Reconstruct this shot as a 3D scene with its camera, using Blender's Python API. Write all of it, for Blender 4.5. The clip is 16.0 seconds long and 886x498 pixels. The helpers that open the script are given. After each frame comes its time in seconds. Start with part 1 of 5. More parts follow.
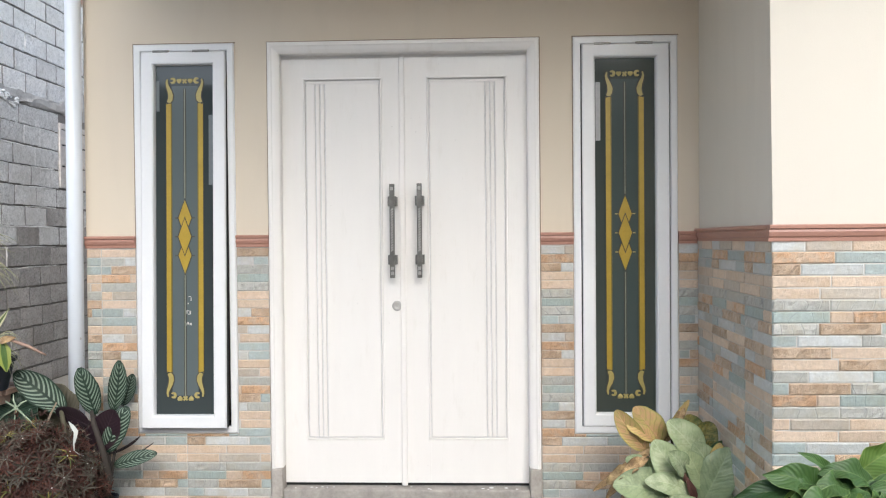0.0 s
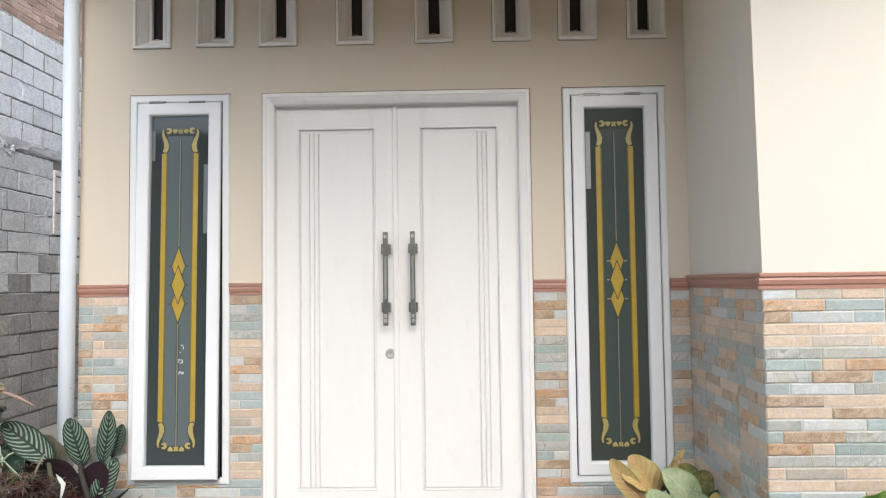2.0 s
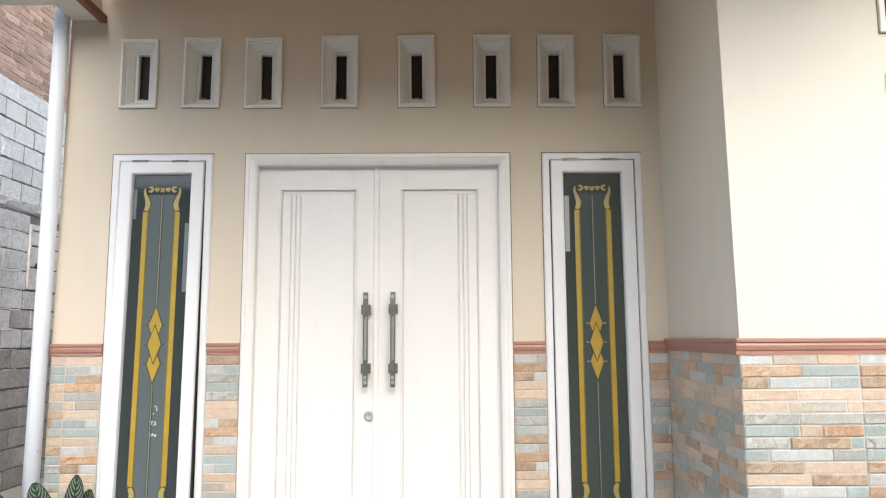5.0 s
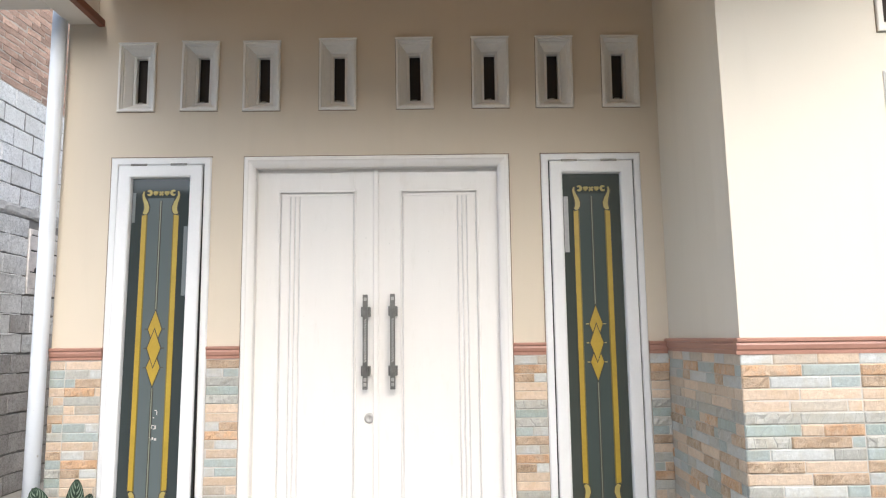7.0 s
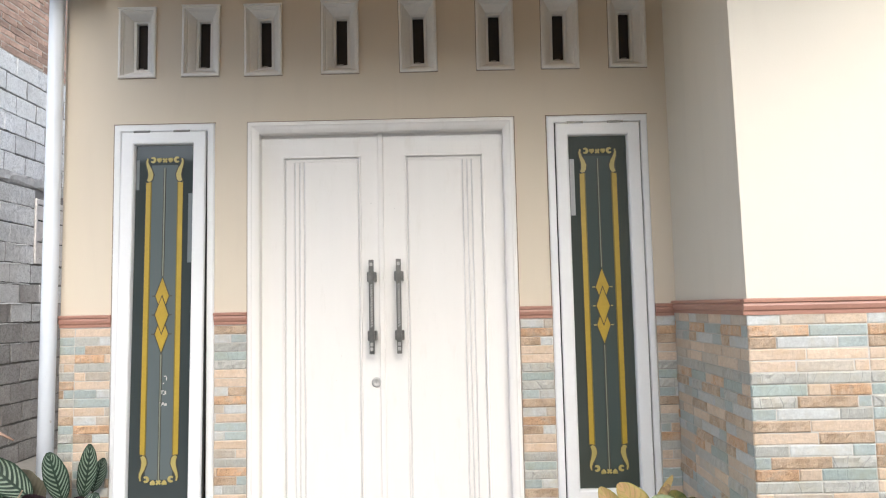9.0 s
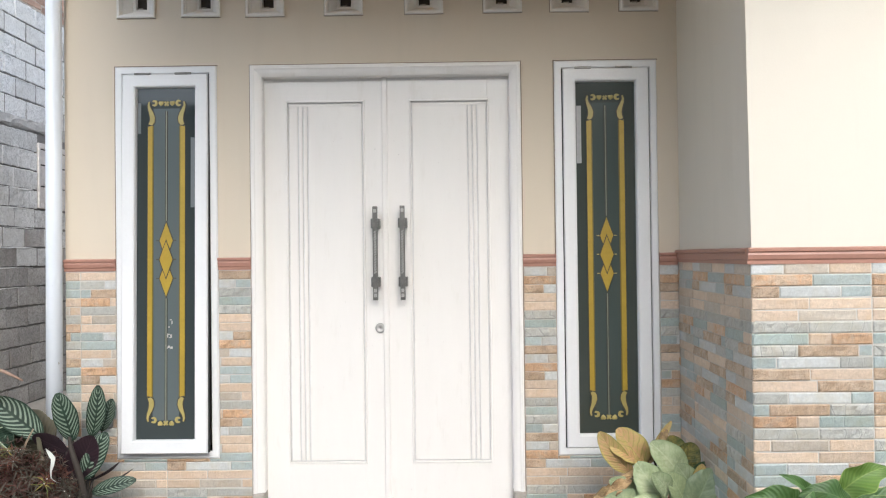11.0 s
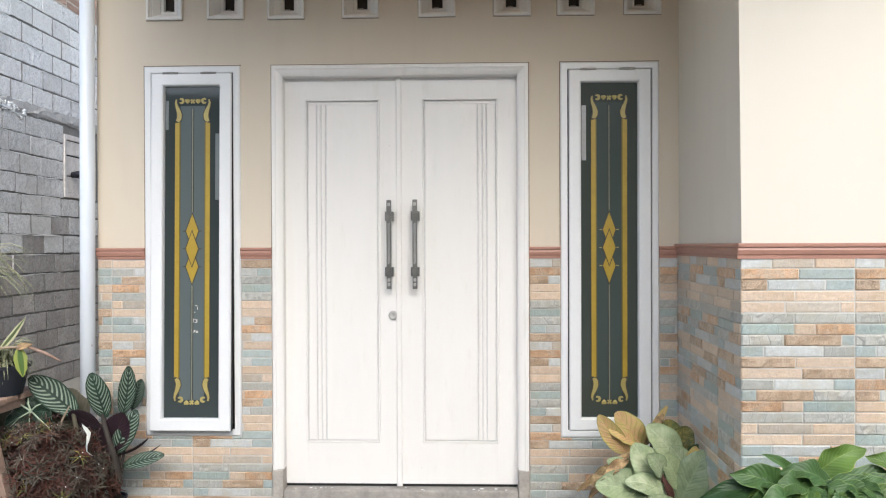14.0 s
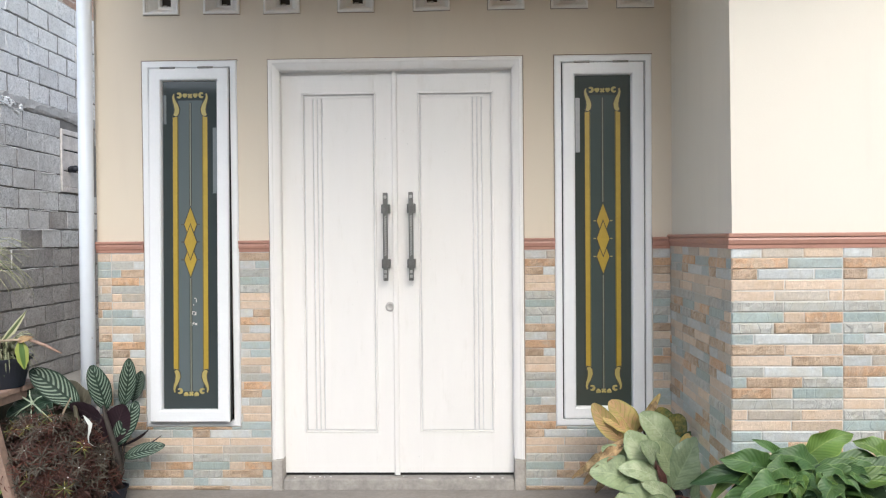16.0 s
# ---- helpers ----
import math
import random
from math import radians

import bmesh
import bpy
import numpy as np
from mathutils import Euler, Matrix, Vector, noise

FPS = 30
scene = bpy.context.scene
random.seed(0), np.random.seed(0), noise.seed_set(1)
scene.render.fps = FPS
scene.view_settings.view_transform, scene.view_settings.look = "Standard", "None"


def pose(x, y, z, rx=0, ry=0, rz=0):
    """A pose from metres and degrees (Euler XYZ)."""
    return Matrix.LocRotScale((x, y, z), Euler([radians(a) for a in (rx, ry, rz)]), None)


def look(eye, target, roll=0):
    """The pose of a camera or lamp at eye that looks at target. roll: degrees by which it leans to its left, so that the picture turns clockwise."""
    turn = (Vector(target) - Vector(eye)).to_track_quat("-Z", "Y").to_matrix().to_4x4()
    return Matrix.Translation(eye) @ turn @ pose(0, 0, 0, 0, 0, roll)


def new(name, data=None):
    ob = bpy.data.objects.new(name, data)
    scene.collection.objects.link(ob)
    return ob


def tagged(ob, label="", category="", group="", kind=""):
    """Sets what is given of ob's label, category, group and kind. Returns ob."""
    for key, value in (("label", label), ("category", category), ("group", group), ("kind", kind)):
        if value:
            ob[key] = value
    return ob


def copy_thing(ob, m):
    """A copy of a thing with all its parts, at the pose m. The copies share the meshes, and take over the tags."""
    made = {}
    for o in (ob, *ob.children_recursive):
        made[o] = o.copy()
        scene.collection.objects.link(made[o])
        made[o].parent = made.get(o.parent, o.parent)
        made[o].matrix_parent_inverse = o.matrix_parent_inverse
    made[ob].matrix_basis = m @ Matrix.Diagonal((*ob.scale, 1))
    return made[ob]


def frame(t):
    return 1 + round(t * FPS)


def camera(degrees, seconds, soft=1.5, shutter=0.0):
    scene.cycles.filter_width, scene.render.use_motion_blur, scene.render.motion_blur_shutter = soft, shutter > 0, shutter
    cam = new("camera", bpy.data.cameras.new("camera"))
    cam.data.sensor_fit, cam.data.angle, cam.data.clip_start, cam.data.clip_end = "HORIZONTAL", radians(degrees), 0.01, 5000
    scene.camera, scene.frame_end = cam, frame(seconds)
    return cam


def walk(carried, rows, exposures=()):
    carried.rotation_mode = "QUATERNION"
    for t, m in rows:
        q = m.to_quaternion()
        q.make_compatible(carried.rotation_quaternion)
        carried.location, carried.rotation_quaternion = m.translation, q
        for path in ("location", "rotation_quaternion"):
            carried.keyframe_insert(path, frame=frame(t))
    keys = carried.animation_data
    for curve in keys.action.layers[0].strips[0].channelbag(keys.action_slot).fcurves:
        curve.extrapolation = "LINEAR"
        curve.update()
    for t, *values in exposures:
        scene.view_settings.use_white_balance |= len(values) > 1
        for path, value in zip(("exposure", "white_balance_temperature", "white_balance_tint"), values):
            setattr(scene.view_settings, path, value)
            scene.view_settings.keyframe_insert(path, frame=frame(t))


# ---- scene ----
# camera and walk
cam = camera(64.0, 16.0, soft=1.15)
PATH = [
    (0, (0.301, -3.309, 1.165), (0.229, -1.311, 1.137), -0.5),
    (0.5, (0.302, -3.314, 1.169), (0.232, -1.315, 1.16), -0.5),
    (1, (0.298, -3.321, 1.178), (0.232, -1.322, 1.187), -0.3),
    (1.5, (0.292, -3.323, 1.185), (0.234, -1.325, 1.232), -0.4),
    (2, (0.301, -3.326, 1.186), (0.25, -1.328, 1.279), -0.7),
    (2.5, (0.292, -3.338, 1.2), (0.248, -1.343, 1.334), -0.2),
    (3, (0.295, -3.333, 1.194), (0.267, -1.341, 1.366), -0.3),
    (3.5, (0.305, -3.337, 1.204), (0.284, -1.348, 1.41), -0.4),
    (4, (0.296, -3.34, 1.2), (0.281, -1.352, 1.423), 0.1),
    (4.5, (0.294, -3.341, 1.212), (0.283, -1.355, 1.447), -0.0),
    (4.7, (0.294, -3.341, 1.212), (0.3, -1.355, 1.457), -0.2),
    (7, (0.296, -3.337, 1.211), (0.306, -1.353, 1.464), -0.7),
    (7.5, (0.297, -3.336, 1.208), (0.307, -1.351, 1.457), -0.8),
    (8, (0.3, -3.335, 1.205), (0.303, -1.347, 1.424), -1.1),
    (8.5, (0.302, -3.332, 1.2), (0.29, -1.341, 1.392), -1.0),
    (9, (0.299, -3.326, 1.198), (0.29, -1.333, 1.36), -1.2),
    (9.5, (0.298, -3.326, 1.188), (0.288, -1.33, 1.321), -1.0),
    (10, (0.296, -3.315, 1.189), (0.281, -1.318, 1.291), -0.8),
    (10.2, (0.296, -3.315, 1.189), (0.279, -1.318, 1.27), -0.8),
    (12.3, (0.306, -3.334, 1.187), (0.277, -1.335, 1.179), -0.5),
    (12.5, (0.306, -3.352, 1.187), (0.277, -1.353, 1.189), -0.5),
    (13, (0.311, -3.411, 1.191), (0.267, -1.411, 1.2), -0.7),
    (13.5, (0.315, -3.46, 1.194), (0.283, -1.46, 1.2), -0.7),
    (14, (0.313, -3.495, 1.201), (0.255, -1.496, 1.19), -0.2),
    (14.5, (0.311, -3.52, 1.199), (0.235, -1.522, 1.186), -0.1),
    (15, (0.316, -3.53, 1.203), (0.242, -1.531, 1.236), 0.0),
    (15.5, (0.309, -3.54, 1.199), (0.239, -1.541, 1.202), -0.2),
    (16, (0.32, -3.536, 1.196), (0.27, -1.537, 1.165), -0.5),
]
EXPOSURES = [(0.0, 1.11, 6310, 8), (1.5, 1.14, 6350, 8), (3.0, 1.21, 6415, 8), (4.5, 1.31, 6500, 9), (7.0, 1.36, 6510, 9), (8.5, 1.31, 6510, 9), (10.0, 1.21, 6420, 8), (12.5, 1.13, 6310, 8), (16.0, 1.12, 6310, 8)]
walk(cam, [(t, look(eye, target, roll)) for t, eye, target, roll in PATH], EXPOSURES)

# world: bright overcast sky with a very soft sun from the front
world = bpy.data.worlds.new("overcast")
scene.world = world
world.use_nodes = True
wn = world.node_tree.nodes
sky = wn.new("ShaderNodeTexSky")
sky.sky_type = "NISHITA"
sky.sun_disc = False
sky.sun_elevation, sky.sun_rotation = radians(35), radians(168)
sky.air_density, sky.dust_density, sky.ozone_density = 1.0, 2.0, 0.6
cloud = wn.new("ShaderNodeHueSaturation")
cloud.inputs["Saturation"].default_value = 0.80
world.node_tree.links.new(sky.outputs["Color"], cloud.inputs["Color"])
world.node_tree.links.new(cloud.outputs["Color"], wn["Background"].inputs["Color"])
wn["Background"].inputs["Strength"].default_value = 0.15
sun_data = bpy.data.lights.new("sun", "SUN")
sun_data.energy, sun_data.angle, sun_data.color = 1.20, radians(50), (1.0, 0.985, 0.955)
sun = new("sun", sun_data)
sun.matrix_world = look((1.4, -6.8, 5.5), (0, 0, 0.6))


# ---- materials ----
class Nodes:
    """A node material with a Principled surface."""

    def __init__(self, name, rough=0.6, metal=0.0):
        self.mat = bpy.data.materials.new(name)
        self.mat.use_nodes = True
        self.tree = self.mat.node_tree
        self.bsdf = self.tree.nodes["Principled BSDF"]
        self.bsdf.inputs["Roughness"].default_value = rough
        self.bsdf.inputs["Metallic"].default_value = metal
        self.place = self.add("ShaderNodeNewGeometry").outputs["Position"]

    def add(self, kind, **values):
        node = self.tree.nodes.new(kind)
        for key, value in values.items():
            node.inputs[key.replace("_", " ")].default_value = value
        return node

    def link(self, a, b):
        self.tree.links.new(a, b)

    def noise(self, scale, detail=4.0, rough=0.55, vector=None, stretch=None):
        vector = vector or self.place
        if stretch:
            m = self.add("ShaderNodeMapping")
            m.inputs["Scale"].default_value = stretch
            self.link(vector, m.inputs["Vector"])
            vector = m.outputs["Vector"]
        n = self.add("ShaderNodeTexNoise", Scale=scale, Detail=detail, Roughness=rough)
        self.link(vector, n.inputs["Vector"])
        return n.outputs["Fac"]

    def ramp(self, fac, stops):
        r = self.add("ShaderNodeValToRGB")
        els = r.color_ramp.elements
        while len(els) < len(stops):
            els.new(0.5)
        for e, (p, c) in zip(els, stops):
            e.position, e.color = p, (*c, 1)
        self.link(fac, r.inputs["Fac"])
        return r.outputs["Color"]

    def mix(self, fac, a, b, blend="MIX"):
        m = self.tree.nodes.new("ShaderNodeMix")
        m.data_type, m.blend_type = "RGBA", blend
        for value, socket in ((fac, m.inputs[0]), (a, m.inputs[6]), (b, m.inputs[7])):
            if isinstance(value, bpy.types.NodeSocket):
                self.link(value, socket)
            else:
                socket.default_value = value if isinstance(value, (int, float)) else (*value, 1)
        return m.outputs[2]

    def math(self, op, a, b=0.0, c=0.0):
        m = self.tree.nodes.new("ShaderNodeMath")
        m.operation = op
        for n, value in enumerate((a, b, c)):
            if isinstance(value, bpy.types.NodeSocket):
                self.link(value, m.inputs[n])
            else:
                m.inputs[n].default_value = value
        return m.outputs[0]

    def color(self, socket):
        self.link(socket, self.bsdf.inputs["Base Color"])
        return self

    def bump(self, height, strength=0.3, distance=0.002):
        b = self.add("ShaderNodeBump", Strength=strength, Distance=distance)
        self.link(height, b.inputs["Height"])
        self.link(b.outputs["Normal"], self.bsdf.inputs["Normal"])
        return self

    def rough(self, fac, low, high):
        m = self.add("ShaderNodeMapRange")
        m.inputs["To Min"].default_value, m.inputs["To Max"].default_value = low, high
        self.link(fac, m.inputs["Value"])
        self.link(m.outputs["Result"], self.bsdf.inputs["Roughness"])
        return self


def tone(c, k):
    return tuple(min(1.0, v * k) for v in c)


def surface(name, c, rough=0.6, vary=0.12, big=2.0, fine=60.0, relief=0.25, depth=0.002, metal=0.0, stretch=None, each=0.0):
    """Colour varied at two scales, fine relief, and a tone of its own for each object."""
    n = Nodes(name, rough, metal)
    a, b = n.noise(big, stretch=stretch), n.noise(fine, 6, 0.65, stretch=stretch)
    base = n.ramp(a, [(0.3, tone(c, 1 - vary)), (0.7, tone(c, 1 + vary * 0.6))])
    base = n.mix(0.5, base, n.ramp(b, [(0.3, tone(c, 1 - vary)), (0.7, tone(c, 1 + vary * 0.5))]))
    if each:
        r = n.add("ShaderNodeObjectInfo").outputs["Random"]
        base = n.mix(1.0, base, n.ramp(r, [(0.0, (1 - each,) * 3), (1.0, (1.0, 1.0, 1.0))]), "MULTIPLY")
    n.color(base).rough(b, rough - 0.08, rough + 0.1).bump(b, relief, depth)
    return n.mat


def plaster(name, c):
    """Painted render: faint roller grain, slight rain streaks and scuffs."""
    n = Nodes(name, 0.75)
    cloud_tone, streak, grain = n.noise(1.3, 5), n.noise(9, 4, stretch=(1, 1, 0.12)), n.noise(220, 3)
    base = n.mix(n.math("MULTIPLY", cloud_tone, 0.5), tone(c, 1.02), tone(c, 0.9))
    base = n.mix(n.ramp(streak, [(0.55, (0, 0, 0)), (0.8, (0.35, 0.35, 0.35))]), base, tone(c, 0.86))
    n.color(base).bump(n.math("ADD", grain, n.math("MULTIPLY", n.noise(18, 3), 1.5)), 0.18, 0.0015)
    return n.mat


# one paint in two tones: each wall's own light is put into the colour
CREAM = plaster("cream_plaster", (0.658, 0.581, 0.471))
CREAM_RELIT = plaster("cream_plaster_relit", (0.700, 0.656, 0.574))
SOFFIT = plaster("pale_soffit", (0.76, 0.71, 0.64))
# orange tone of the unseen ceiling, chosen to warm the wall by bounce
WARM_CEILING = surface("warm_bounce_ceiling", (0.76, 0.45, 0.13), 0.6, 0.2)
BACK = surface("brown_render", (0.23, 0.212, 0.185), 0.9, 0.2)
INSIDE = surface("dim_room", (0.30, 0.24, 0.20), 0.9)
WHITE = surface("white_gloss_paint", (0.795, 0.80, 0.805), 0.34, 0.022, 3.0, 25.0, 0.14, 0.001, stretch=(3, 3, 0.3))
SASH = surface("white_sash_paint", (0.785, 0.795, 0.805), 0.35, 0.04, 3.0, 70.0, 0.05, 0.001)
VENT = surface("white_vent_paint", (0.80, 0.78, 0.74), 0.55, 0.08, 4.0, 60.0, 0.15)


def brushed_paint(name, c):
    """Gloss paint laid on with a brush along z: fine drag marks, faint greyed smears, specks of dirt."""
    n = Nodes(name, 0.3)
    drag, sweep = n.noise(26, 5, 0.6, stretch=(3.2, 3.2, 0.10)), n.noise(7, 4, 0.6, stretch=(2.2, 2.2, 0.35))
    smear, speck = n.noise(6, 6, 0.65, stretch=(3.2, 3.2, 0.7)), n.noise(75, 3, 0.5)
    base = n.mix(sweep, tone(c, 0.955), tone(c, 1.015))
    base = n.mix(n.ramp(smear, [(0.57, (0, 0, 0)), (0.76, (0.55, 0.55, 0.55))]), base, tone((c[0], c[1] * 0.99, c[2] * 0.96), 0.87))
    base = n.mix(n.ramp(speck, [(0.735, (0, 0, 0)), (0.76, (0.5, 0.5, 0.5))]), base, tone(c, 0.6))
    n.color(base).rough(smear, 0.20, 0.46).bump(n.math("ADD", drag, n.math("MULTIPLY", sweep, 1.4)), 0.16, 0.0016)
    return n.mat


DOOR_PAINT = brushed_paint("white_brushed_gloss_paint", (0.832, 0.811, 0.784))


def pvc(name, c):
    """White plastic with a dusty film and small dark scuffs."""
    n = Nodes(name, 0.3)
    film, scuff = n.noise(6, 5, 0.6, stretch=(1, 1, 0.4)), n.noise(38, 4, 0.6, stretch=(1, 1, 0.55))
    base = n.mix(film, tone(c, 0.93), tone(c, 1.02))
    base = n.mix(n.ramp(scuff, [(0.685, (0, 0, 0)), (0.73, (0.75, 0.75, 0.75))]), base, (0.40, 0.38, 0.36))
    n.color(base).rough(film, 0.25, 0.42).bump(scuff, 0.06, 0.001)
    return n.mat


PIPE = pvc("white_pvc", (0.755, 0.80, 0.865))
TERRACOTTA = surface("terracotta_paint", (0.405, 0.213, 0.160), 0.38, 0.15, 3.0, 50.0, 0.15)
BROWN = surface("brown_timber_paint", (0.22, 0.085, 0.05), 0.55, 0.2)
CONCRETE = surface("worn_concrete", (0.37, 0.345, 0.315), 0.85, 0.4, 9.0, 40.0, 0.5, 0.004)
APRON = surface("worn_cement_apron", (0.28, 0.255, 0.23), 0.8, 0.35, 3.0, 40.0, 0.5, 0.004)
PLINTH = surface("cement_plinth", (0.42, 0.39, 0.35), 0.85, 0.35, 12.0, 80.0, 0.4)
GROUND = surface("yard_ground", (0.32, 0.295, 0.255), 0.9, 0.3, 1.2, 30.0, 0.5, 0.005)
GROUT = surface("pale_grout", (0.56, 0.535, 0.50), 0.9, 0.15)
# greyer than the door paint: shade in the panel grooves put into it
GROOVE_SHADE = surface("groove_shade_paint", (0.76, 0.755, 0.75), 0.7, 0.2)
# shadow line of the joints between trim and wall, put into dark brown strips
JOINT_SHADOW = surface("joint_shadow_brown", (0.26, 0.20, 0.15), 0.8, 0.3)
LOCK_STEEL = surface("dull_nickel", (0.47, 0.46, 0.44), 0.36, 0.15, 30.0, 160.0, 0.1, metal=0.2)
STEEL = surface("aged_steel", (0.25, 0.243, 0.23), 0.32, 0.4, 30.0, 160.0, 0.35, 0.001, metal=0.8)
# shade inside the vent slots put into a dark brown
SLOT_SHADE = surface("slot_shade_brown", (0.050, 0.039, 0.034), 0.9, 0.3)
# near black that puts the shade of narrow gaps into a colour
GAP_SHADE = surface("gap_shade_black", (0.02, 0.02, 0.02), 0.9)
LEAD = surface("dark_lead_line", (0.045, 0.04, 0.03), 0.5)
OLIVE_ENAMEL = surface("olive_enamel", (0.17, 0.125, 0.02), 0.4, 0.2)
LINE = surface("pale_came", (0.25, 0.27, 0.21), 0.5)
GOLD = surface("gold_enamel", (0.43, 0.295, 0.04), 0.35, 0.18, 9.0, 90.0, 0.1)
OLD_GOLD = surface("pale_gold_enamel", (0.43, 0.35, 0.12), 0.4, 0.18, 9.0, 90.0, 0.1)
# darkened mortar: shade of the raked joints put into its colour
SHADED_MORTAR = surface("joint_shade_mortar", (0.215, 0.205, 0.195), 0.95, 0.3, 6.0, 50.0, 0.6, 0.006)
def masonry(name, c, stain, amount, each):
    """Rough bare block: pitted face, stains of another colour, each block of a tone of its own."""
    n = Nodes(name, 0.92)
    coarse, pits, patch = n.noise(16, 7, 0.7), n.noise(70, 6, 0.75), n.noise(2.2, 5, 0.6)
    base = n.ramp(coarse, [(0.30, tone(c, 0.55)), (0.5, c), (0.72, tone(c, 1.28))])
    base = n.mix(0.55, base, n.ramp(pits, [(0.36, tone(c, 0.35)), (0.5, c), (0.62, tone(c, 1.4))]))
    base = n.mix(n.math("MULTIPLY", n.ramp(patch, [(0.38, (0, 0, 0)), (0.68, (1, 1, 1))]), amount), base, stain)
    rnd = n.add("ShaderNodeObjectInfo").outputs["Random"]
    base = n.mix(1.0, base, n.ramp(rnd, [(0.0, (1 - each,) * 3), (1.0, (1.0, 1.0, 1.0))]), "MULTIPLY")
    n.color(base).bump(n.math("ADD", n.math("MULTIPLY", coarse, 1.6), pits), 0.95, 0.011)
    return n.mat


BLOCK = masonry("grey_block", (0.82, 0.82, 0.825), (0.68, 0.66, 0.64), 0.5, 0.20)
BLOCK_LOW = masonry("mid_grey_block", (0.74, 0.74, 0.74), (0.52, 0.50, 0.48), 0.6, 0.25)
# lowest blocks darker: damp, with the shade near the ground put in
BLOCK_BASE_SHADED = masonry("shaded_damp_block", (0.48, 0.46, 0.445), (0.28, 0.245, 0.22), 0.7, 0.25)
ASH_MORTAR = surface("ashen_mortar", (0.30, 0.29, 0.28), 0.95, 0.4, 9.0, 60.0, 0.6, 0.004)
LEDGE = surface("ledge_mortar", (0.44, 0.43, 0.42), 0.95, 0.4, 9.0, 60.0, 0.8, 0.006)
PALE_MORTAR = surface("pale_mortar", (0.80, 0.79, 0.78), 0.95, 0.35, 9.0, 60.0, 0.6, 0.004)
BRICK = surface("red_clay_brick", (0.62, 0.41, 0.32), 0.92, 0.4, 8.0, 50.0, 0.9, 0.006, each=0.42)
RED_MORTAR = surface("sandy_mortar", (0.50, 0.43, 0.37), 0.95, 0.3)
BENCH = surface("weathered_bench_wood", (0.34, 0.23, 0.175), 0.75, 0.4, 8.0, 50.0, 0.6, stretch=(1, 1, 1))
POT = surface("black_plastic", (0.010, 0.013, 0.022), 0.6, 0.2)
SOIL = surface("potting_soil", (0.05, 0.035, 0.025), 0.95, 0.4, 20.0, 90.0, 1.0, 0.01)
BARK = surface("brown_stem", (0.045, 0.036, 0.029), 0.8, 0.3, 20.0, 90.0, 0.4)
TWIG = surface("dry_twig", (0.36, 0.28, 0.20), 0.8, 0.25, 20.0, 90.0, 0.4)
LIME = surface("white_lime", (0.78, 0.79, 0.80), 0.9, 0.15)
METER = surface("weathered_white_board", (0.66, 0.62, 0.595), 0.7, 0.3, 14.0, 50.0, 0.3)

# stone strips of the cladding tile: W white, G grey, g green slate, B blue slate, O ochre, P peach, T taupe, R rough brown
STONES = {}
for code, c, rel in (
    ("W", (0.525, 0.545, 0.535), 0.5), ("G", (0.430, 0.433, 0.400), 0.7), ("C", (0.440, 0.440, 0.408), 0.8), ("g", (0.350, 0.410, 0.390), 0.7),
    ("B", (0.375, 0.432, 0.425), 0.6), ("O", (0.605, 0.395, 0.245), 1.3), ("P", (0.615, 0.492, 0.378), 0.7), ("T", (0.490, 0.438, 0.370), 0.6), ("R", (0.500, 0.374, 0.264), 1.4)):
    n = Nodes("stone_strip", 0.6)
    rnd = n.add("ShaderNodeObjectInfo").outputs["Random"]
    shifted = n.add("ShaderNodeVectorMath")
    shifted.operation = "ADD"
    n.link(n.place, shifted.inputs[0])
    n.link(rnd, shifted.inputs[1])
    grain = n.noise(34 if code in "RO" else 48, 8, 0.78 if code in "RO" else 0.7, vector=shifted.outputs[0])
    patch = n.noise(17, 5, 0.6, vector=shifted.outputs[0])
    dust = n.noise(120, 5, 0.7, vector=shifted.outputs[0])
    base = n.ramp(grain, [(0.34, tone(c, 0.55)), (0.5, c), (0.64, tone(c, 1.4))] if code in "RO" else [(0.25, tone(c, 0.80)), (0.5, c), (0.75, tone(c, 1.2))])
    base = n.mix(0.4 if code in "RO" else 0.22, base, n.ramp(dust, [(0.32, tone(c, 0.5)), (0.5, c), (0.68, tone(c, 1.45))]))
    pits = n.noise(85, 3, 0.5, vector=shifted.outputs[0])
    base = n.mix(n.ramp(pits, [(0.63, (0, 0, 0)), (0.70, (0.6, 0.6, 0.6) if code in "RO" else (0.15, 0.15, 0.15))]), base, tone(c, 0.55))
    if code in "RO":
        base = n.mix(n.ramp(patch, [(0.36, (0.85, 0.85, 0.85)), (0.52, (0, 0, 0))]), base, (0.58, 0.45, 0.33))
    base = n.mix(n.ramp(patch, [(0.46, (0, 0, 0)), (0.70, (0.8, 0.8, 0.8))]), base, tone((c[0] * 1.08, c[1], c[2] * 0.88), 0.70 if code in "RO" else 0.87))
    base = n.mix(1.0, base, n.ramp(rnd, [(0.0, (0.86, 0.86, 0.86)), (1.0, (1.06, 1.06, 1.06))]), "MULTIPLY")
    height = grain
    if code in "CGg":
        # chiselled arcs, plain on the finer strips
        w = n.add("ShaderNodeTexWave", Scale=5.5, Distortion=11.0, Detail=1.5)
        w.inputs["Detail Scale"].default_value = 1.2
        n.link(shifted.outputs[0], w.inputs["Vector"])
        cut = n.ramp(w.outputs["Fac"], [(0.0, (0, 0, 0)), (0.022, (1, 1, 1))])
        height = n.math("ADD", n.math("MULTIPLY", cut, 0.30), n.math("MULTIPLY", grain, 0.5))
        base = n.mix(cut, tone(c, 0.80 if code == "C" else 0.90), base)
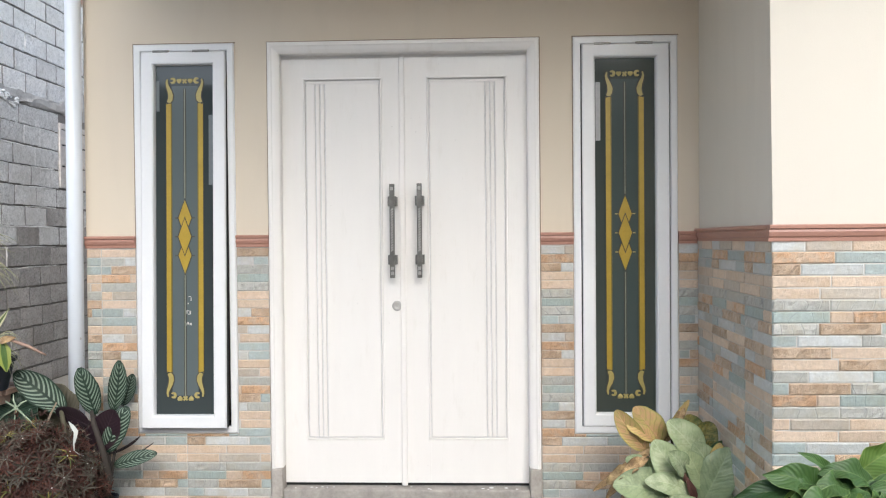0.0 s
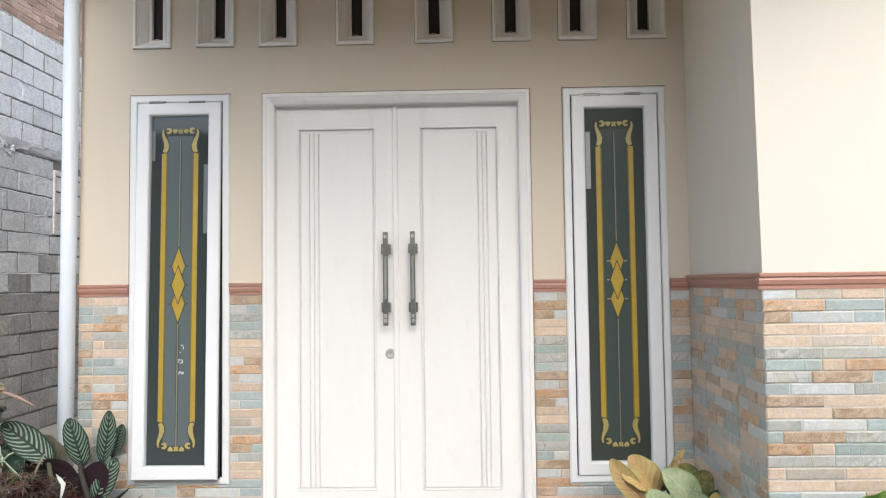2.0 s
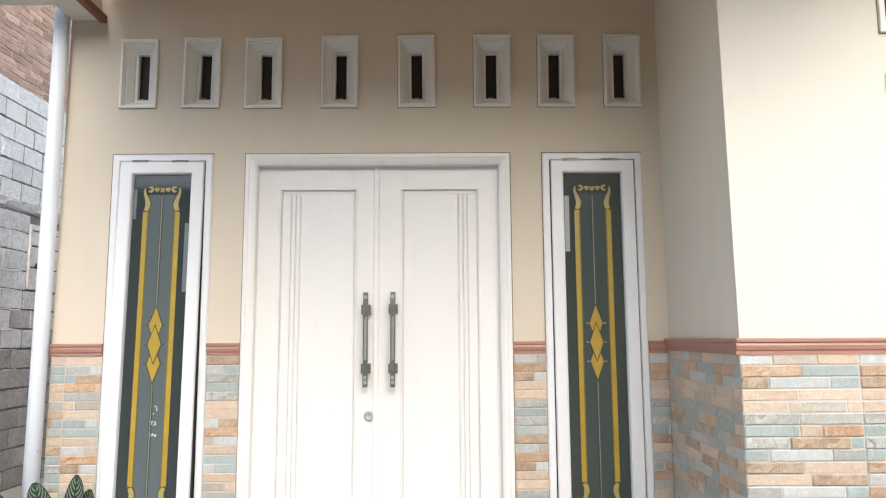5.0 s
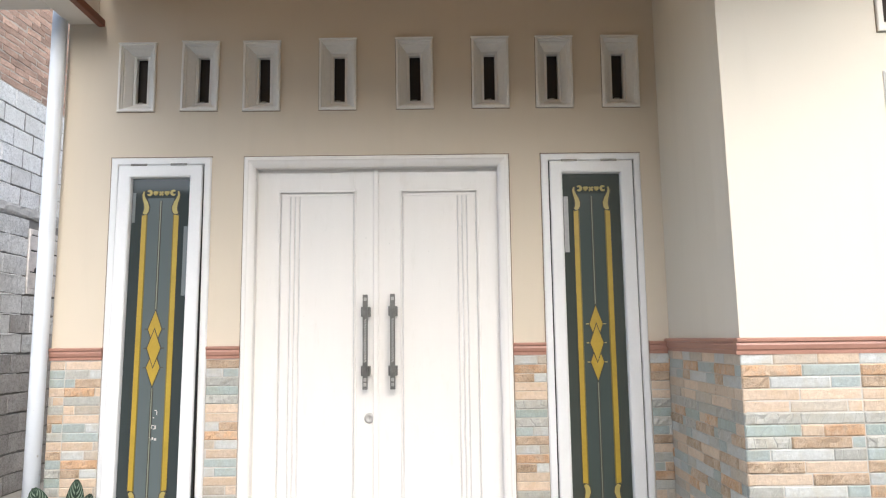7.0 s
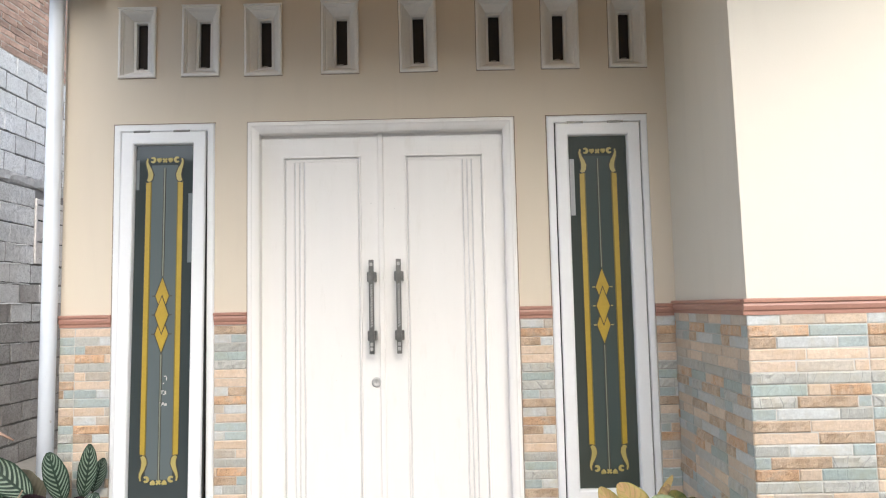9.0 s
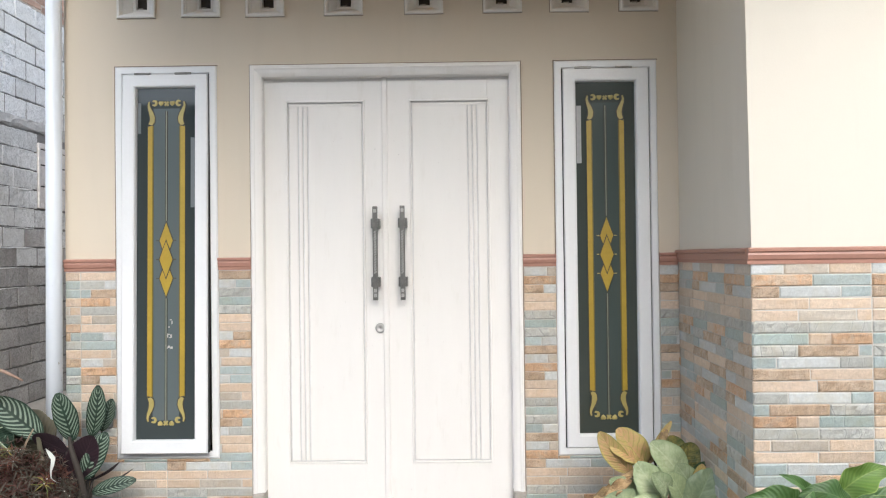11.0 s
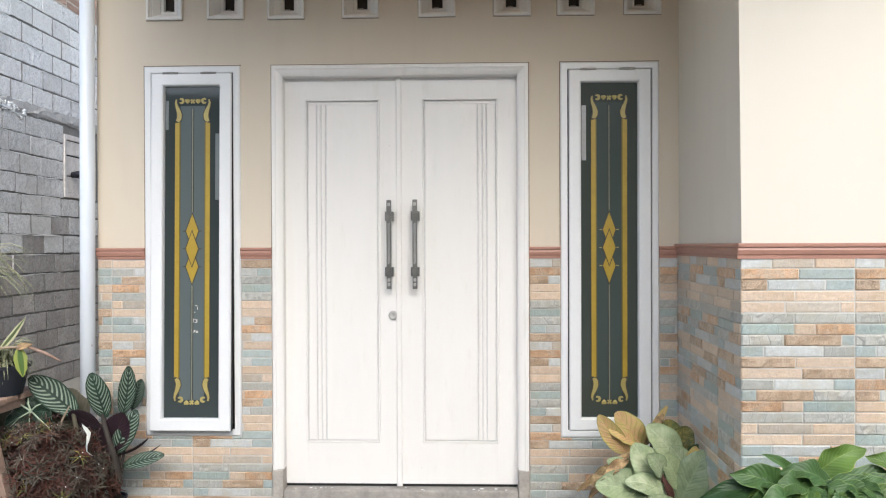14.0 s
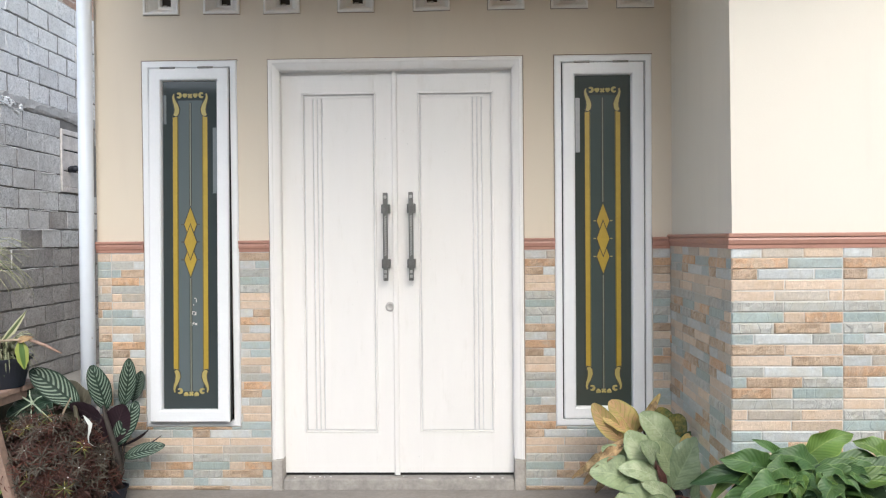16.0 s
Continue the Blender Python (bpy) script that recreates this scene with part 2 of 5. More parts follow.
    n.color(base).rough(grain, 0.28, 0.52).bump(n.math("ADD", height, n.math("MULTIPLY", dust, 0.35)), min(1.0, rel * 0.75), 0.009 if code in "ROC" else 0.007)
    STONES[code] = n.mat


def glass(name, c, rough, clear):
    n = Nodes(name, rough)
    n.bsdf.inputs["Base Color"].default_value = (*c, 1)
    n.bsdf.inputs["Transmission Weight"].default_value = clear
    n.bsdf.inputs["IOR"].default_value = 1.5
    smear = n.noise(7, 4)
    n.rough(smear, rough, rough + 0.06)
    n.bump(n.noise(5, 2), 0.03, 0.01)
    return n.mat


# window 1's brighter reflection is put into the two paler glass colours
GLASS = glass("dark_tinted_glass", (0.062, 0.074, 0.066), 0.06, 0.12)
CENTRE_REFLECTING = glass("textured_glass_reflection_tone", (0.135, 0.165, 0.17), 0.12, 0.2)
GLASS_REFLECTING = glass("glass_reflection_tone", (0.058, 0.073, 0.074), 0.03, 0.3)
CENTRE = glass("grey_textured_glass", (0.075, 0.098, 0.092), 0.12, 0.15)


# window reflections put into strip colours; the dim one also serves torn film
GLARE = surface("pale_glare", (0.40, 0.41, 0.42), 0.4, 0.2)
GLARE_FILM_DIM = surface("dim_glare_and_film", (0.16, 0.18, 0.19), 0.3, 0.2)


def leaf_material(name, c, c2=None, kind="plain", rough=0.42, under=None, veins=0.38):
    """Leaf colour over its own length (u) and breadth (v): midrib, side veins, stripes, patches, worn tips."""
    n = Nodes(name, rough)
    uv = n.add("ShaderNodeUVMap").outputs["UV"]
    sep = n.add("ShaderNodeSeparateXYZ")
    n.link(uv, sep.inputs[0])
    u, v = sep.outputs[0], sep.outputs[1]
    off = n.math("ABSOLUTE", n.math("SUBTRACT", v, 0.5))
    rib = n.ramp(off, [(0.0, (1, 1, 1)), (0.035, (0, 0, 0))])
    rnd = n.add("ShaderNodeObjectInfo").outputs["Random"]
    slant = n.math("SUBTRACT", u, n.math("ADD", n.math("MULTIPLY", off, 0.55), n.math("MULTIPLY", n.noise(38, 3), 0.10 if kind == "ribbed" else 0.0)))
    wave = n.math("SINE", n.math("MULTIPLY", slant, 80.0))
    spot = n.noise(30, 5)
    c2 = c2 or tone(c, 1.5)
    base = n.ramp(n.noise(12, 4), [(0.3, tone(c, 0.75)), (0.7, tone(c, 1.2))])
    if kind == "ribbed":
        # pale fields between fine darker side veins, greener margin, blotches
        vein = n.ramp(n.math("MULTIPLY_ADD", n.math("SINE", n.math("MULTIPLY", slant, 46.0)), 0.5, 0.5), [(0.80, (0, 0, 0)), (0.99, (veins,) * 3)])
        blotch = n.ramp(n.noise(26, 6, 0.7), [(0.40, (0, 0, 0)), (0.58, (0.85, 0.85, 0.85))])
        base = n.mix(n.math("MULTIPLY", blotch, n.ramp(off, [(0.33, (1, 1, 1)), (0.46, (0, 0, 0))])), base, c2)
        base = n.mix(n.math("MULTIPLY", vein, n.ramp(off, [(0.36, (1, 1, 1)), (0.48, (0.2, 0.2, 0.2))])), base, under or tone(c, 0.7))
        base = n.mix(n.math("MULTIPLY", rib, 0.6), base, tone(c2, 1.15))
        base = n.mix(n.ramp(off, [(0.44, (0, 0, 0)), (0.49, (0.7, 0.7, 0.7))]), base, under or tone(c2, 1.1))
    elif kind == "stripes":
        curved = n.math("SUBTRACT", u, n.math("ADD", n.math("MULTIPLY", off, 0.25), n.math("MULTIPLY", n.math("MULTIPLY", off, off), 0.75)))
        band = n.math("SINE", n.math("MULTIPLY", curved, 62.0))
        bar = n.math("MULTIPLY", n.ramp(n.math("MULTIPLY_ADD", band, 0.5, 0.5), [(0.50, (0, 0, 0)), (0.74, (1, 1, 1))]), n.ramp(off, [(0.03, (0, 0, 0)), (0.055, (1, 1, 1)), (0.42, (1, 1, 1)), (0.47, (0, 0, 0))]))
        bar = n.math("MULTIPLY", bar, n.ramp(u, [(0.03, (0, 0, 0)), (0.10, (1, 1, 1)), (0.92, (1, 1, 1)), (0.98, (0, 0, 0))]))
        base = n.mix(bar, base, n.ramp(spot, [(0.3, tone(c2, 0.75)), (0.7, tone(c2, 1.15))]))
    elif kind == "patches":
        base = n.mix(n.ramp(n.noise(34, 7, 0.75), [(0.42, (0, 0, 0)), (0.6, (1, 1, 1))]), base, c2)
        base = n.mix(n.ramp(off, [(0.40, (0, 0, 0)), (0.49, (0.7, 0.7, 0.7))]), base, tone(c, 0.6))
        base = n.mix(n.math("MULTIPLY", rib, 0.5), base, tone(c2, 1.1))
    elif kind == "edge":
        base = n.mix(n.ramp(off, [(0.18, (0, 0, 0)), (0.24, (1, 1, 1))]), base, c2)
    else:
        base = n.mix(n.math("MULTIPLY", rib, 0.7), base, c2)
        base = n.mix(n.math("MULTIPLY", n.math("MULTIPLY_ADD", wave, 0.5, 0.5), 0.14), base, c2)
        base = n.mix(n.ramp(off, [(0.465, (0, 0, 0)), (0.49, (0.75, 0.75, 0.75))]), base, tone(c2, 1.25))
    base = n.mix(1.0, base, n.ramp(rnd, [(0.0, (0.74, 0.77, 0.74)), (1.0, (1.15, 1.12, 1.08))]), "MULTIPLY")
    n.color(base).rough(spot, rough - 0.06, rough + 0.14)
    n.bump(n.math("ADD", n.math("MULTIPLY", wave, 0.28), n.math("ADD", n.math("MULTIPLY", rib, -0.8), n.math("MULTIPLY", n.noise(45, 4), 0.9))), 0.4, 0.003)
    n.bsdf.inputs["Specular IOR Level"].default_value = 0.42
    return n.mat


STRIPED = leaf_material("pinstriped_leaf", (0.012, 0.032, 0.020), (0.20, 0.265, 0.21), "stripes", 0.5)
PURPLE = leaf_material("dark_purple_leaf", (0.020, 0.010, 0.015), (0.045, 0.022, 0.030), "plain", 0.4)
PALE = leaf_material("silvery_green_leaf", (0.325, 0.40, 0.235), (0.46, 0.52, 0.35), "ribbed", 0.36, (0.235, 0.31, 0.18), 0.3)
SAGE = leaf_material("sage_green_leaf", (0.25, 0.315, 0.175), (0.33, 0.395, 0.235), "ribbed", 0.36, (0.17, 0.23, 0.14), 0.25)
AMBER = leaf_material("yellowing_leaf", (0.54, 0.41, 0.15), (0.58, 0.33, 0.18), "ribbed", 0.5, (0.25, 0.27, 0.07), 0.5)
DRY = leaf_material("withered_leaf", (0.27, 0.18, 0.10), (0.48, 0.34, 0.18), "patches", 0.7)
OLIVE = leaf_material("olive_leaf", (0.09, 0.12, 0.035), (0.30, 0.24, 0.06), "patches", 0.5)
LUSH = leaf_material("glossy_green_leaf", (0.056, 0.122, 0.034), (0.17, 0.25, 0.09), "plain", 0.40)
FRESH = leaf_material("bright_green_leaf", (0.10, 0.18, 0.035), (0.24, 0.32, 0.09), "plain", 0.42)
DEEP = leaf_material("deep_green_leaf", (0.024, 0.062, 0.019), (0.06, 0.11, 0.045), "plain", 0.45)
YELLOW = leaf_material("yellow_leaf", (0.50, 0.42, 0.06), (0.35, 0.38, 0.08), "patches", 0.45)
VEINED = leaf_material("pale_veined_leaf", (0.012, 0.035, 0.022), (0.24, 0.33, 0.25), "plain", 0.35)
VARIEGATED = leaf_material("variegated_leaf", (0.095, 0.125, 0.05), (0.52, 0.51, 0.34), "edge", 0.45)
GREENGOLD = leaf_material("green_and_yellow_leaf", (0.075, 0.14, 0.03), (0.28, 0.32, 0.07), "edge", 0.45)
VEIN = leaf_material("pale_green_vein", (0.30, 0.36, 0.28), None, "plain", 0.5)
RUST = leaf_material("rusty_leaf", (0.080, 0.034, 0.028), (0.17, 0.085, 0.065), "plain", 0.6)
GREYLEAF = leaf_material("grey_brown_leaf", (0.094, 0.078, 0.061), (0.23, 0.205, 0.165), "plain", 0.6)
BACKLEAF = leaf_material("olive_leaf_underside", (0.065, 0.060, 0.040), (0.10, 0.09, 0.06), "plain", 0.6)
REDLEAF = leaf_material("brick_red_leaf", (0.125, 0.042, 0.030), (0.22, 0.09, 0.06), "plain", 0.6)
WHITELEAF = leaf_material("bleached_leaf", (0.55, 0.55, 0.53), (0.62, 0.62, 0.6), "plain", 0.6)


# ---- mesh helpers ----
def mesh_of(bm, name, material, smooth=False):
    me = bpy.data.meshes.new(name)
    bm.normal_update()
    bm.to_mesh(me)
    bm.free()
    me.materials.append(material)
    if smooth:
        for p in me.polygons:
            p.use_smooth = True
    return me


def part(name, bm, material, parent=None, label="", smooth=False, at=None):
    ob = new(name, mesh_of(bm, name, material, smooth) if isinstance(bm, bmesh.types.BMesh) else bm)
    if parent:
        ob.parent = parent
    if at is not None:
        ob.matrix_basis = at
    if label:
        ob["label"] = label
    return ob


def thing(name, label, category, group="", kind="", at=None):
    ob = new(name)
    ob.empty_display_size = 0.05
    if at is not None:
        ob.matrix_basis = at
    return tagged(ob, label, category, group, kind)


def box(x0, x1, y0, y1, z0, z1, bevel=0.0, segments=2, bm=None):
    bm = bm or bmesh.new()
    made = bmesh.ops.create_cube(bm, size=1.0, matrix=Matrix.LocRotScale(((x0 + x1) / 2, (y0 + y1) / 2, (z0 + z1) / 2), None, (x1 - x0, y1 - y0, z1 - z0)))
    if bevel:
        edges = {e for v in made["verts"] for e in v.link_edges}
        bmesh.ops.bevel(bm, geom=list(edges), offset=bevel, segments=segments, affect="EDGES", profile=0.5)
    return bm


def tube(points, radii, sides=8, bm=None, caps=True):
    """A round tube along points."""
    bm = bm or bmesh.new()
    points = [Vector(p) for p in points]
    if not isinstance(radii, (list, tuple)):
        radii = [radii] * len(points)
    rings = []
    for i, (p, r) in enumerate(zip(points, radii)):
        d = (points[min(i + 1, len(points) - 1)] - points[max(i - 1, 0)]).normalized()
        a = d.cross(Vector((0, 1, 0)) if abs(d.y) < 0.9 else Vector((1, 0, 0))).normalized()
        b = d.cross(a)
        rings.append([bm.verts.new(p + r * (a * math.cos(k * math.tau / sides) + b * math.sin(k * math.tau / sides))) for k in range(sides)])
    for r0, r1 in zip(rings, rings[1:]):
        for k in range(sides):
            bm.faces.new((r0[k], r0[(k + 1) % sides], r1[(k + 1) % sides], r1[k]))
    if caps:
        bm.faces.new(rings[0][::-1])
        bm.faces.new(rings[-1])
    bmesh.ops.recalc_face_normals(bm, faces=bm.faces[:])
    return bm


def rings_mesh(rings, closed=True, cap=False):
    """Joins rings of points, each given as a list, one after the other."""
    bm = bmesh.new()
    vs = [[bm.verts.new(p) for p in ring] for ring in rings]
    for a, b in zip(vs, vs[1:]):
        n = len(a)
        for k in range(n if closed else n - 1):
            bm.faces.new((a[k], a[(k + 1) % n], b[(k + 1) % n], b[k]))
    if cap:
        bm.faces.new(vs[-1])
        bm.faces.new(vs[0][::-1])
    bmesh.ops.recalc_face_normals(bm, faces=bm.faces[:])
    return bm


def lathe(profile, sides=24):
    """A turned shape from (radius, height) pairs."""
    return rings_mesh([[(r * math.cos(k * math.tau / sides), r * math.sin(k * math.tau / sides), z) for k in range(sides)] for r, z in profile], cap=True)


def extrude_profile(profile, x0, x1):
    """A moulding: profile points (y, z) drawn along x, closed."""
    return rings_mesh([[(x, y, z) for y, z in profile] for x in (x0, x1)], cap=True)


def wall_with_holes(x0, x1, z0, z1, y0, y1, holes):
    """A wall slab with openings (xa, xb, za, zb) right through it."""
    xs = sorted({x0, x1, *(v for h in holes for v in h[:2])})
    zs = sorted({z0, z1, *(v for h in holes for v in h[2:])})
    solid = lambda i, j: 0 <= i < len(xs) - 1 and 0 <= j < len(zs) - 1 and not any(
        h[0] < (xs[i] + xs[i + 1]) / 2 < h[1] and h[2] < (zs[j] + zs[j + 1]) / 2 < h[3] for h in holes)
    bm = bmesh.new()
    known = {}

    def v(x, y, z):
        key = (round(x, 5), y, round(z, 5))
        if key not in known:
            known[key] = bm.verts.new((x, y, z))
        return known[key]

    for i in range(len(xs) - 1):
        for j in range(len(zs) - 1):
            if not solid(i, j):
                continue
            a, b, c, d = xs[i], xs[i + 1], zs[j], zs[j + 1]
            bm.faces.new((v(a, y0, c), v(b, y0, c), v(b, y0, d), v(a, y0, d)))
            bm.faces.new((v(a, y1, c), v(a, y1, d), v(b, y1, d), v(b, y1, c)))
            for di, dj, p, q in ((-1, 0, (a, c), (a, d)), (1, 0, (b, d), (b, c)), (0, -1, (b, c), (a, c)), (0, 1, (a, d), (b, d))):
                if not solid(i + di, j + dj):
                    bm.faces.new((v(p[0], y0, p[1]), v(q[0], y0, q[1]), v(q[0], y1, q[1]), v(p[0], y1, p[1])))
    bmesh.ops.recalc_face_normals(bm, faces=bm.faces[:])
    return bm


# ---- structure ----
FLOOR = -0.07
CANOPY = -2.05
ground = part("ground", rings_mesh([[(-400, -400, FLOOR), (400, -400, FLOOR)], [(-400, 400, FLOOR), (400, 400, FLOOR)]], closed=False), GROUND)
tagged(ground, "worn grey-brown cement yard in front of the house", "ground", kind="structure")

WINDOWS = [(-1.272, -0.793), (0.789, 1.266)]
WIN_Z = (0.256, 2.093)
VENTS = [-1.170, -0.863, -0.5625, -0.1915, 0.184, 0.5545, 0.8675, 1.191]
VENT_Z = 2.503
openings = [(a + 0.004, b - 0.004, WIN_Z[0] + 0.004, WIN_Z[1] - 0.004) for a, b in WINDOWS]
openings += [(-0.631, 0.628, FLOOR, 2.088)] + [(x - 0.084, x + 0.084, VENT_Z - 0.172, VENT_Z + 0.172) for x in VENTS]
wall_north = part("wall_north", wall_with_holes(-1.515, 1.40, FLOOR, 2.958, 0.0, 0.14, openings), CREAM)
tagged(wall_north, "cream painted plaster house wall with stone strip cladding below", "wall", kind="structure")

# the block that stands forward beside the porch
RX, RY = 1.329, -0.88
TURNED = math.degrees(math.atan2(RY, RX - 1.365))
LEAN = {FLOOR: 0.0, 1.19: 0.003, 2.958: 0.021}
bm = rings_mesh([[(1.365, 0.0, z), (RX - d, RY, z), (RX + 0.14, RY + 0.14, z), (1.505, 0.0, z)] for z, d in LEAN.items()], cap=True)
wall_return = tagged(part("wall_return", bm, CREAM_RELIT), "cream side wall of the porch, light in its tone, with stone strip cladding", "wall", kind="structure")
EAST_X, EAST_UP, EAST_VENT = (1.906, 2.384), 0.06, (1.990, VENT_Z - 0.020)
east_holes = [(EAST_X[0] + 0.004, EAST_X[1] - 0.004, WIN_Z[0] + EAST_UP + 0.004, WIN_Z[1] + EAST_UP - 0.004)]
east_holes += [(EAST_VENT[0] - 0.084, EAST_VENT[0] + 0.084, EAST_VENT[1] - 0.172, EAST_VENT[1] + 0.172), (RX + 0.05, RX + 0.0501, 1.19, 1.1901)]
bm = wall_with_holes(RX + 0.001, 3.2, FLOOR, 2.958, RY, RY + 0.14, east_holes)
for v in bm.verts:
    if v.co.x < RX + 0.01:
        v.co.x -= np.interp(v.co.z, list(LEAN), list(LEAN.values()))
wall_east = part("wall_east", bm, CREAM_RELIT)
tagged(wall_east, "cream front wall beside the porch, bright light in its tone, with stone strip cladding", "wall", kind="structure")

# closed rooms added behind the walls to keep windows and vents dark
for name, x0, x1, y0, y1, z0, z1 in (
    ("wall_west", -1.515, -1.40, 0.1405, 6.0, FLOOR, 2.958), ("wall_back", -1.515, 3.2, 6.0, 6.1, FLOOR, 2.958), ("wall_far_east", 3.2, 3.3, RY, 6.1, FLOOR, 2.958)):
    tagged(part(name, box(x0, x1, y0, y1, z0, z1), CREAM), "plain cream house wall", "wall", kind="structure")
tagged(part("floor", box(-1.41, 3.21, 0.139, 6.01, FLOOR - 0.05, FLOOR + 0.05), INSIDE), "added room floor that keeps windows and vents dark", "floor", kind="structure")
tagged(part("wall_inner", box(-1.41, 3.21, 1.6, 1.7, FLOOR + 0.04, 2.965), INSIDE), "added inner wall that keeps the windows dark", "wall", kind="structure")

# unseen overhang, its depths set to shade the walls below
ceiling = tagged(part("ceiling", box(-1.335, 1.95, CANOPY, -0.002, 2.96, 3.10), WARM_CEILING), "unseen porch canopy, depth and orange tone set to shade and warm the wall", "ceiling", kind="structure")
eave_boards = tagged(part("eave_boards", box(1.952, 3.5, -1.50, -0.002, 2.96, 3.10), WARM_CEILING), "unseen shallower eave, set so that more light reaches the east wall", "ceiling", kind="structure")
for x0, x1, y in ((-1.335, 1.95, CANOPY), (1.952, 3.5, -1.50)):
    tagged(part("fascia", box(x0, x1, y - 0.04, y - 0.002, 2.90, 3.14), BROWN), "unseen brown fascia added at the overhang's edge", "trim", kind="structure")

roof = tagged(part("roof", box(-1.60, 3.5, 0.0, 6.3, 2.960, 3.12), BACK), "plain brown flat roof over the house", "roof", kind="structure")

# side beam and side eave with its brown edge strip
beam = tagged(part("beam", box(-1.512, -1.372, -0.30, -0.002, 2.772, 2.957, 0.004), SOFFIT), "pale plastered beam at the house corner", "beam", kind="structure")
side_eave = tagged(part("side_eave", box(-1.86, -1.514, -0.30, -0.165, 2.772, 2.90, 0.004), SOFFIT), "pale plastered side eave beside the drain pipe", "eave", kind="structure")
strip = tagged(part("trim", box(-1.372, -1.340, -0.30, -0.002, 2.758, 2.795, 0.003), BROWN), "brown wooden edge strip under the beam", "trim", kind="structure")

# dado moulding: profile (y outward negative, z)
MOULD = [(0.004, 1.135), (-0.012, 1.135), (-0.012, 1.148), (-0.017, 1.153), (-0.020, 1.167), (-0.017, 1.176), (-0.024, 1.179), (-0.024, 1.188), (-0.018, 1.192), (0.004, 1.192)]
for x0, x1 in ((-1.515, -1.274), (-0.791, -0.637), (0.634, 0.787), (1.268, 1.352)):
    tagged(part("dado_rail", extrude_profile(MOULD, x0, x1), TERRACOTTA), "terracotta painted dado moulding on the cream wall", "moulding", "dado mouldings", "structure")
UP = [(y, z + 0.012) for y, z in MOULD]
rail = part("dado_rail", extrude_profile(UP, -0.02, 0.882), TERRACOTTA, at=pose(1.365, 0, 0, 0, 0, TURNED))
tagged(rail, "terracotta painted dado moulding in the shade of the porch", "moulding", "dado mouldings", "structure")
rail = part("dado_rail", extrude_profile(UP, RX - 0.022, 3.2), TERRACOTTA, at=pose(0, RY, 0))
tagged(rail, "terracotta painted dado moulding on the bright wall", "moulding", "dado mouldings", "structure")

# threshold step and the little cement plinths under the door jambs
tagged(part("threshold", box(-0.5825, 0.5795, -0.010, 0.135, FLOOR - 0.02, -0.012, 0.006), CONCRETE), "worn cement threshold step under the door", "step", kind="structure")
tagged(part("paving", box(-1.9, 1.36, -1.1, -0.002, FLOOR - 0.06, FLOOR + 0.006, 0.004), APRON), "worn cement apron along the house wall", "pavement", kind="structure")

for x, y, w in ((-0.455, 0.030, 0.016), (-0.43, 0.022, 0.010), (-0.405, 0.035, 0.012), (-0.38, 0.028, 0.008), (-0.35, 0.034, 0.009), (-0.53, 0.02, 0.008), (-0.10, 0.040, 0.007), (0.02, 0.042, 0.009), (0.105, 0.012, 0.014), (0.115, 0.004, 0.009), (0.36, 0.020, 0.016), (0.385, 0.008, 0.010), (0.40, 0.030, 0.022), (0.47, 0.028, 0.018), (0.52, 0.012, 0.012)):
    drop = bmesh.new()
    bmesh.ops.create_icosphere(drop, subdivisions=2, radius=1.0, matrix=Matrix.LocRotScale((x, y, -0.012), None, (w * 0.5, w * 0.4, 0.0016)))
    tagged(part("paint_drip", drop, WHITE, smooth=True), "small white paint drip on the cement threshold", "paint drip", "paint drips")

# unseen wall added behind the viewer: darkens glass reflections, blocks low sky
tagged(part("wall_south", box(-14, 14, -9.2, -9.0, FLOOR, 4.4), BACK), "unseen brown wall added to darken reflections and block low sky", "wall", kind="structure")

# neighbour's wall
NX = -3.45
neighbour = part("wall_neighbour", box(NX - 0.2, NX + 0.0025, 0.4, 9.0, FLOOR, 4.7), SHADED_MORTAR)
tagged(neighbour, "neighbour's bare wall of grey blocks with red brick above", "wall", kind="structure")

# drain pipe
pipe = thing("drain_pipe", "white plastic drain pipe at the house corner", "pipe")
part("pipe_body", tube([(-1.549, -0.046, FLOOR), (-1.543, -0.046, 1.3), (-1.536, -0.045, 3.1)], 0.0345, 24), PIPE, pipe, smooth=True)
part("coupling", tube([(-1.546, -0.046, 0.18), (-1.546, -0.046, 0.26)], 0.038, 24), PIPE, pipe, smooth=True)


# ---- door ----
door = thing("door_1", "white painted double door with long steel pull handles, closed", "door", kind="structure")


def architrave(w0, w1, d0, d1):
    return [(w0, d1), (w0, d0 + 0.004), (w0 + 0.006, d0), (w0 + 0.017, d0), (w0 + 0.022, d0 + 0.004), (w1 - 0.016, d0 + 0.008), (w1 - 0.008, d0 + 0.012), (w1, d0 + 0.018), (w1, d1)]


def frame_piece(profile, length, mitre0, mitre1):
    """A frame member: profile (across, depth) drawn along z from 0 to length, the ends cut at 45 degrees where wanted."""
    return rings_mesh([[(a, d, z + s * a) for a, d in profile] for z, s in ((0, mitre0), (length, mitre1))], cap=True)


PROFILE = architrave(0.0, 0.052, -0.016, 0.13)
left = part("jamb", frame_piece(PROFILE, 2.092 - 0.09, 0, -1), DOOR_PAINT, door, at=pose(-0.635, 0, 0.09))
right_bm = frame_piece(PROFILE, 2.092 - 0.09, 0, -1)
bmesh.ops.scale(right_bm, vec=(-1, 1, 1), verts=right_bm.verts)
bmesh.ops.reverse_faces(right_bm, faces=right_bm.faces)
part("jamb", right_bm, DOOR_PAINT, door, at=pose(0.632, 0, 0.09))
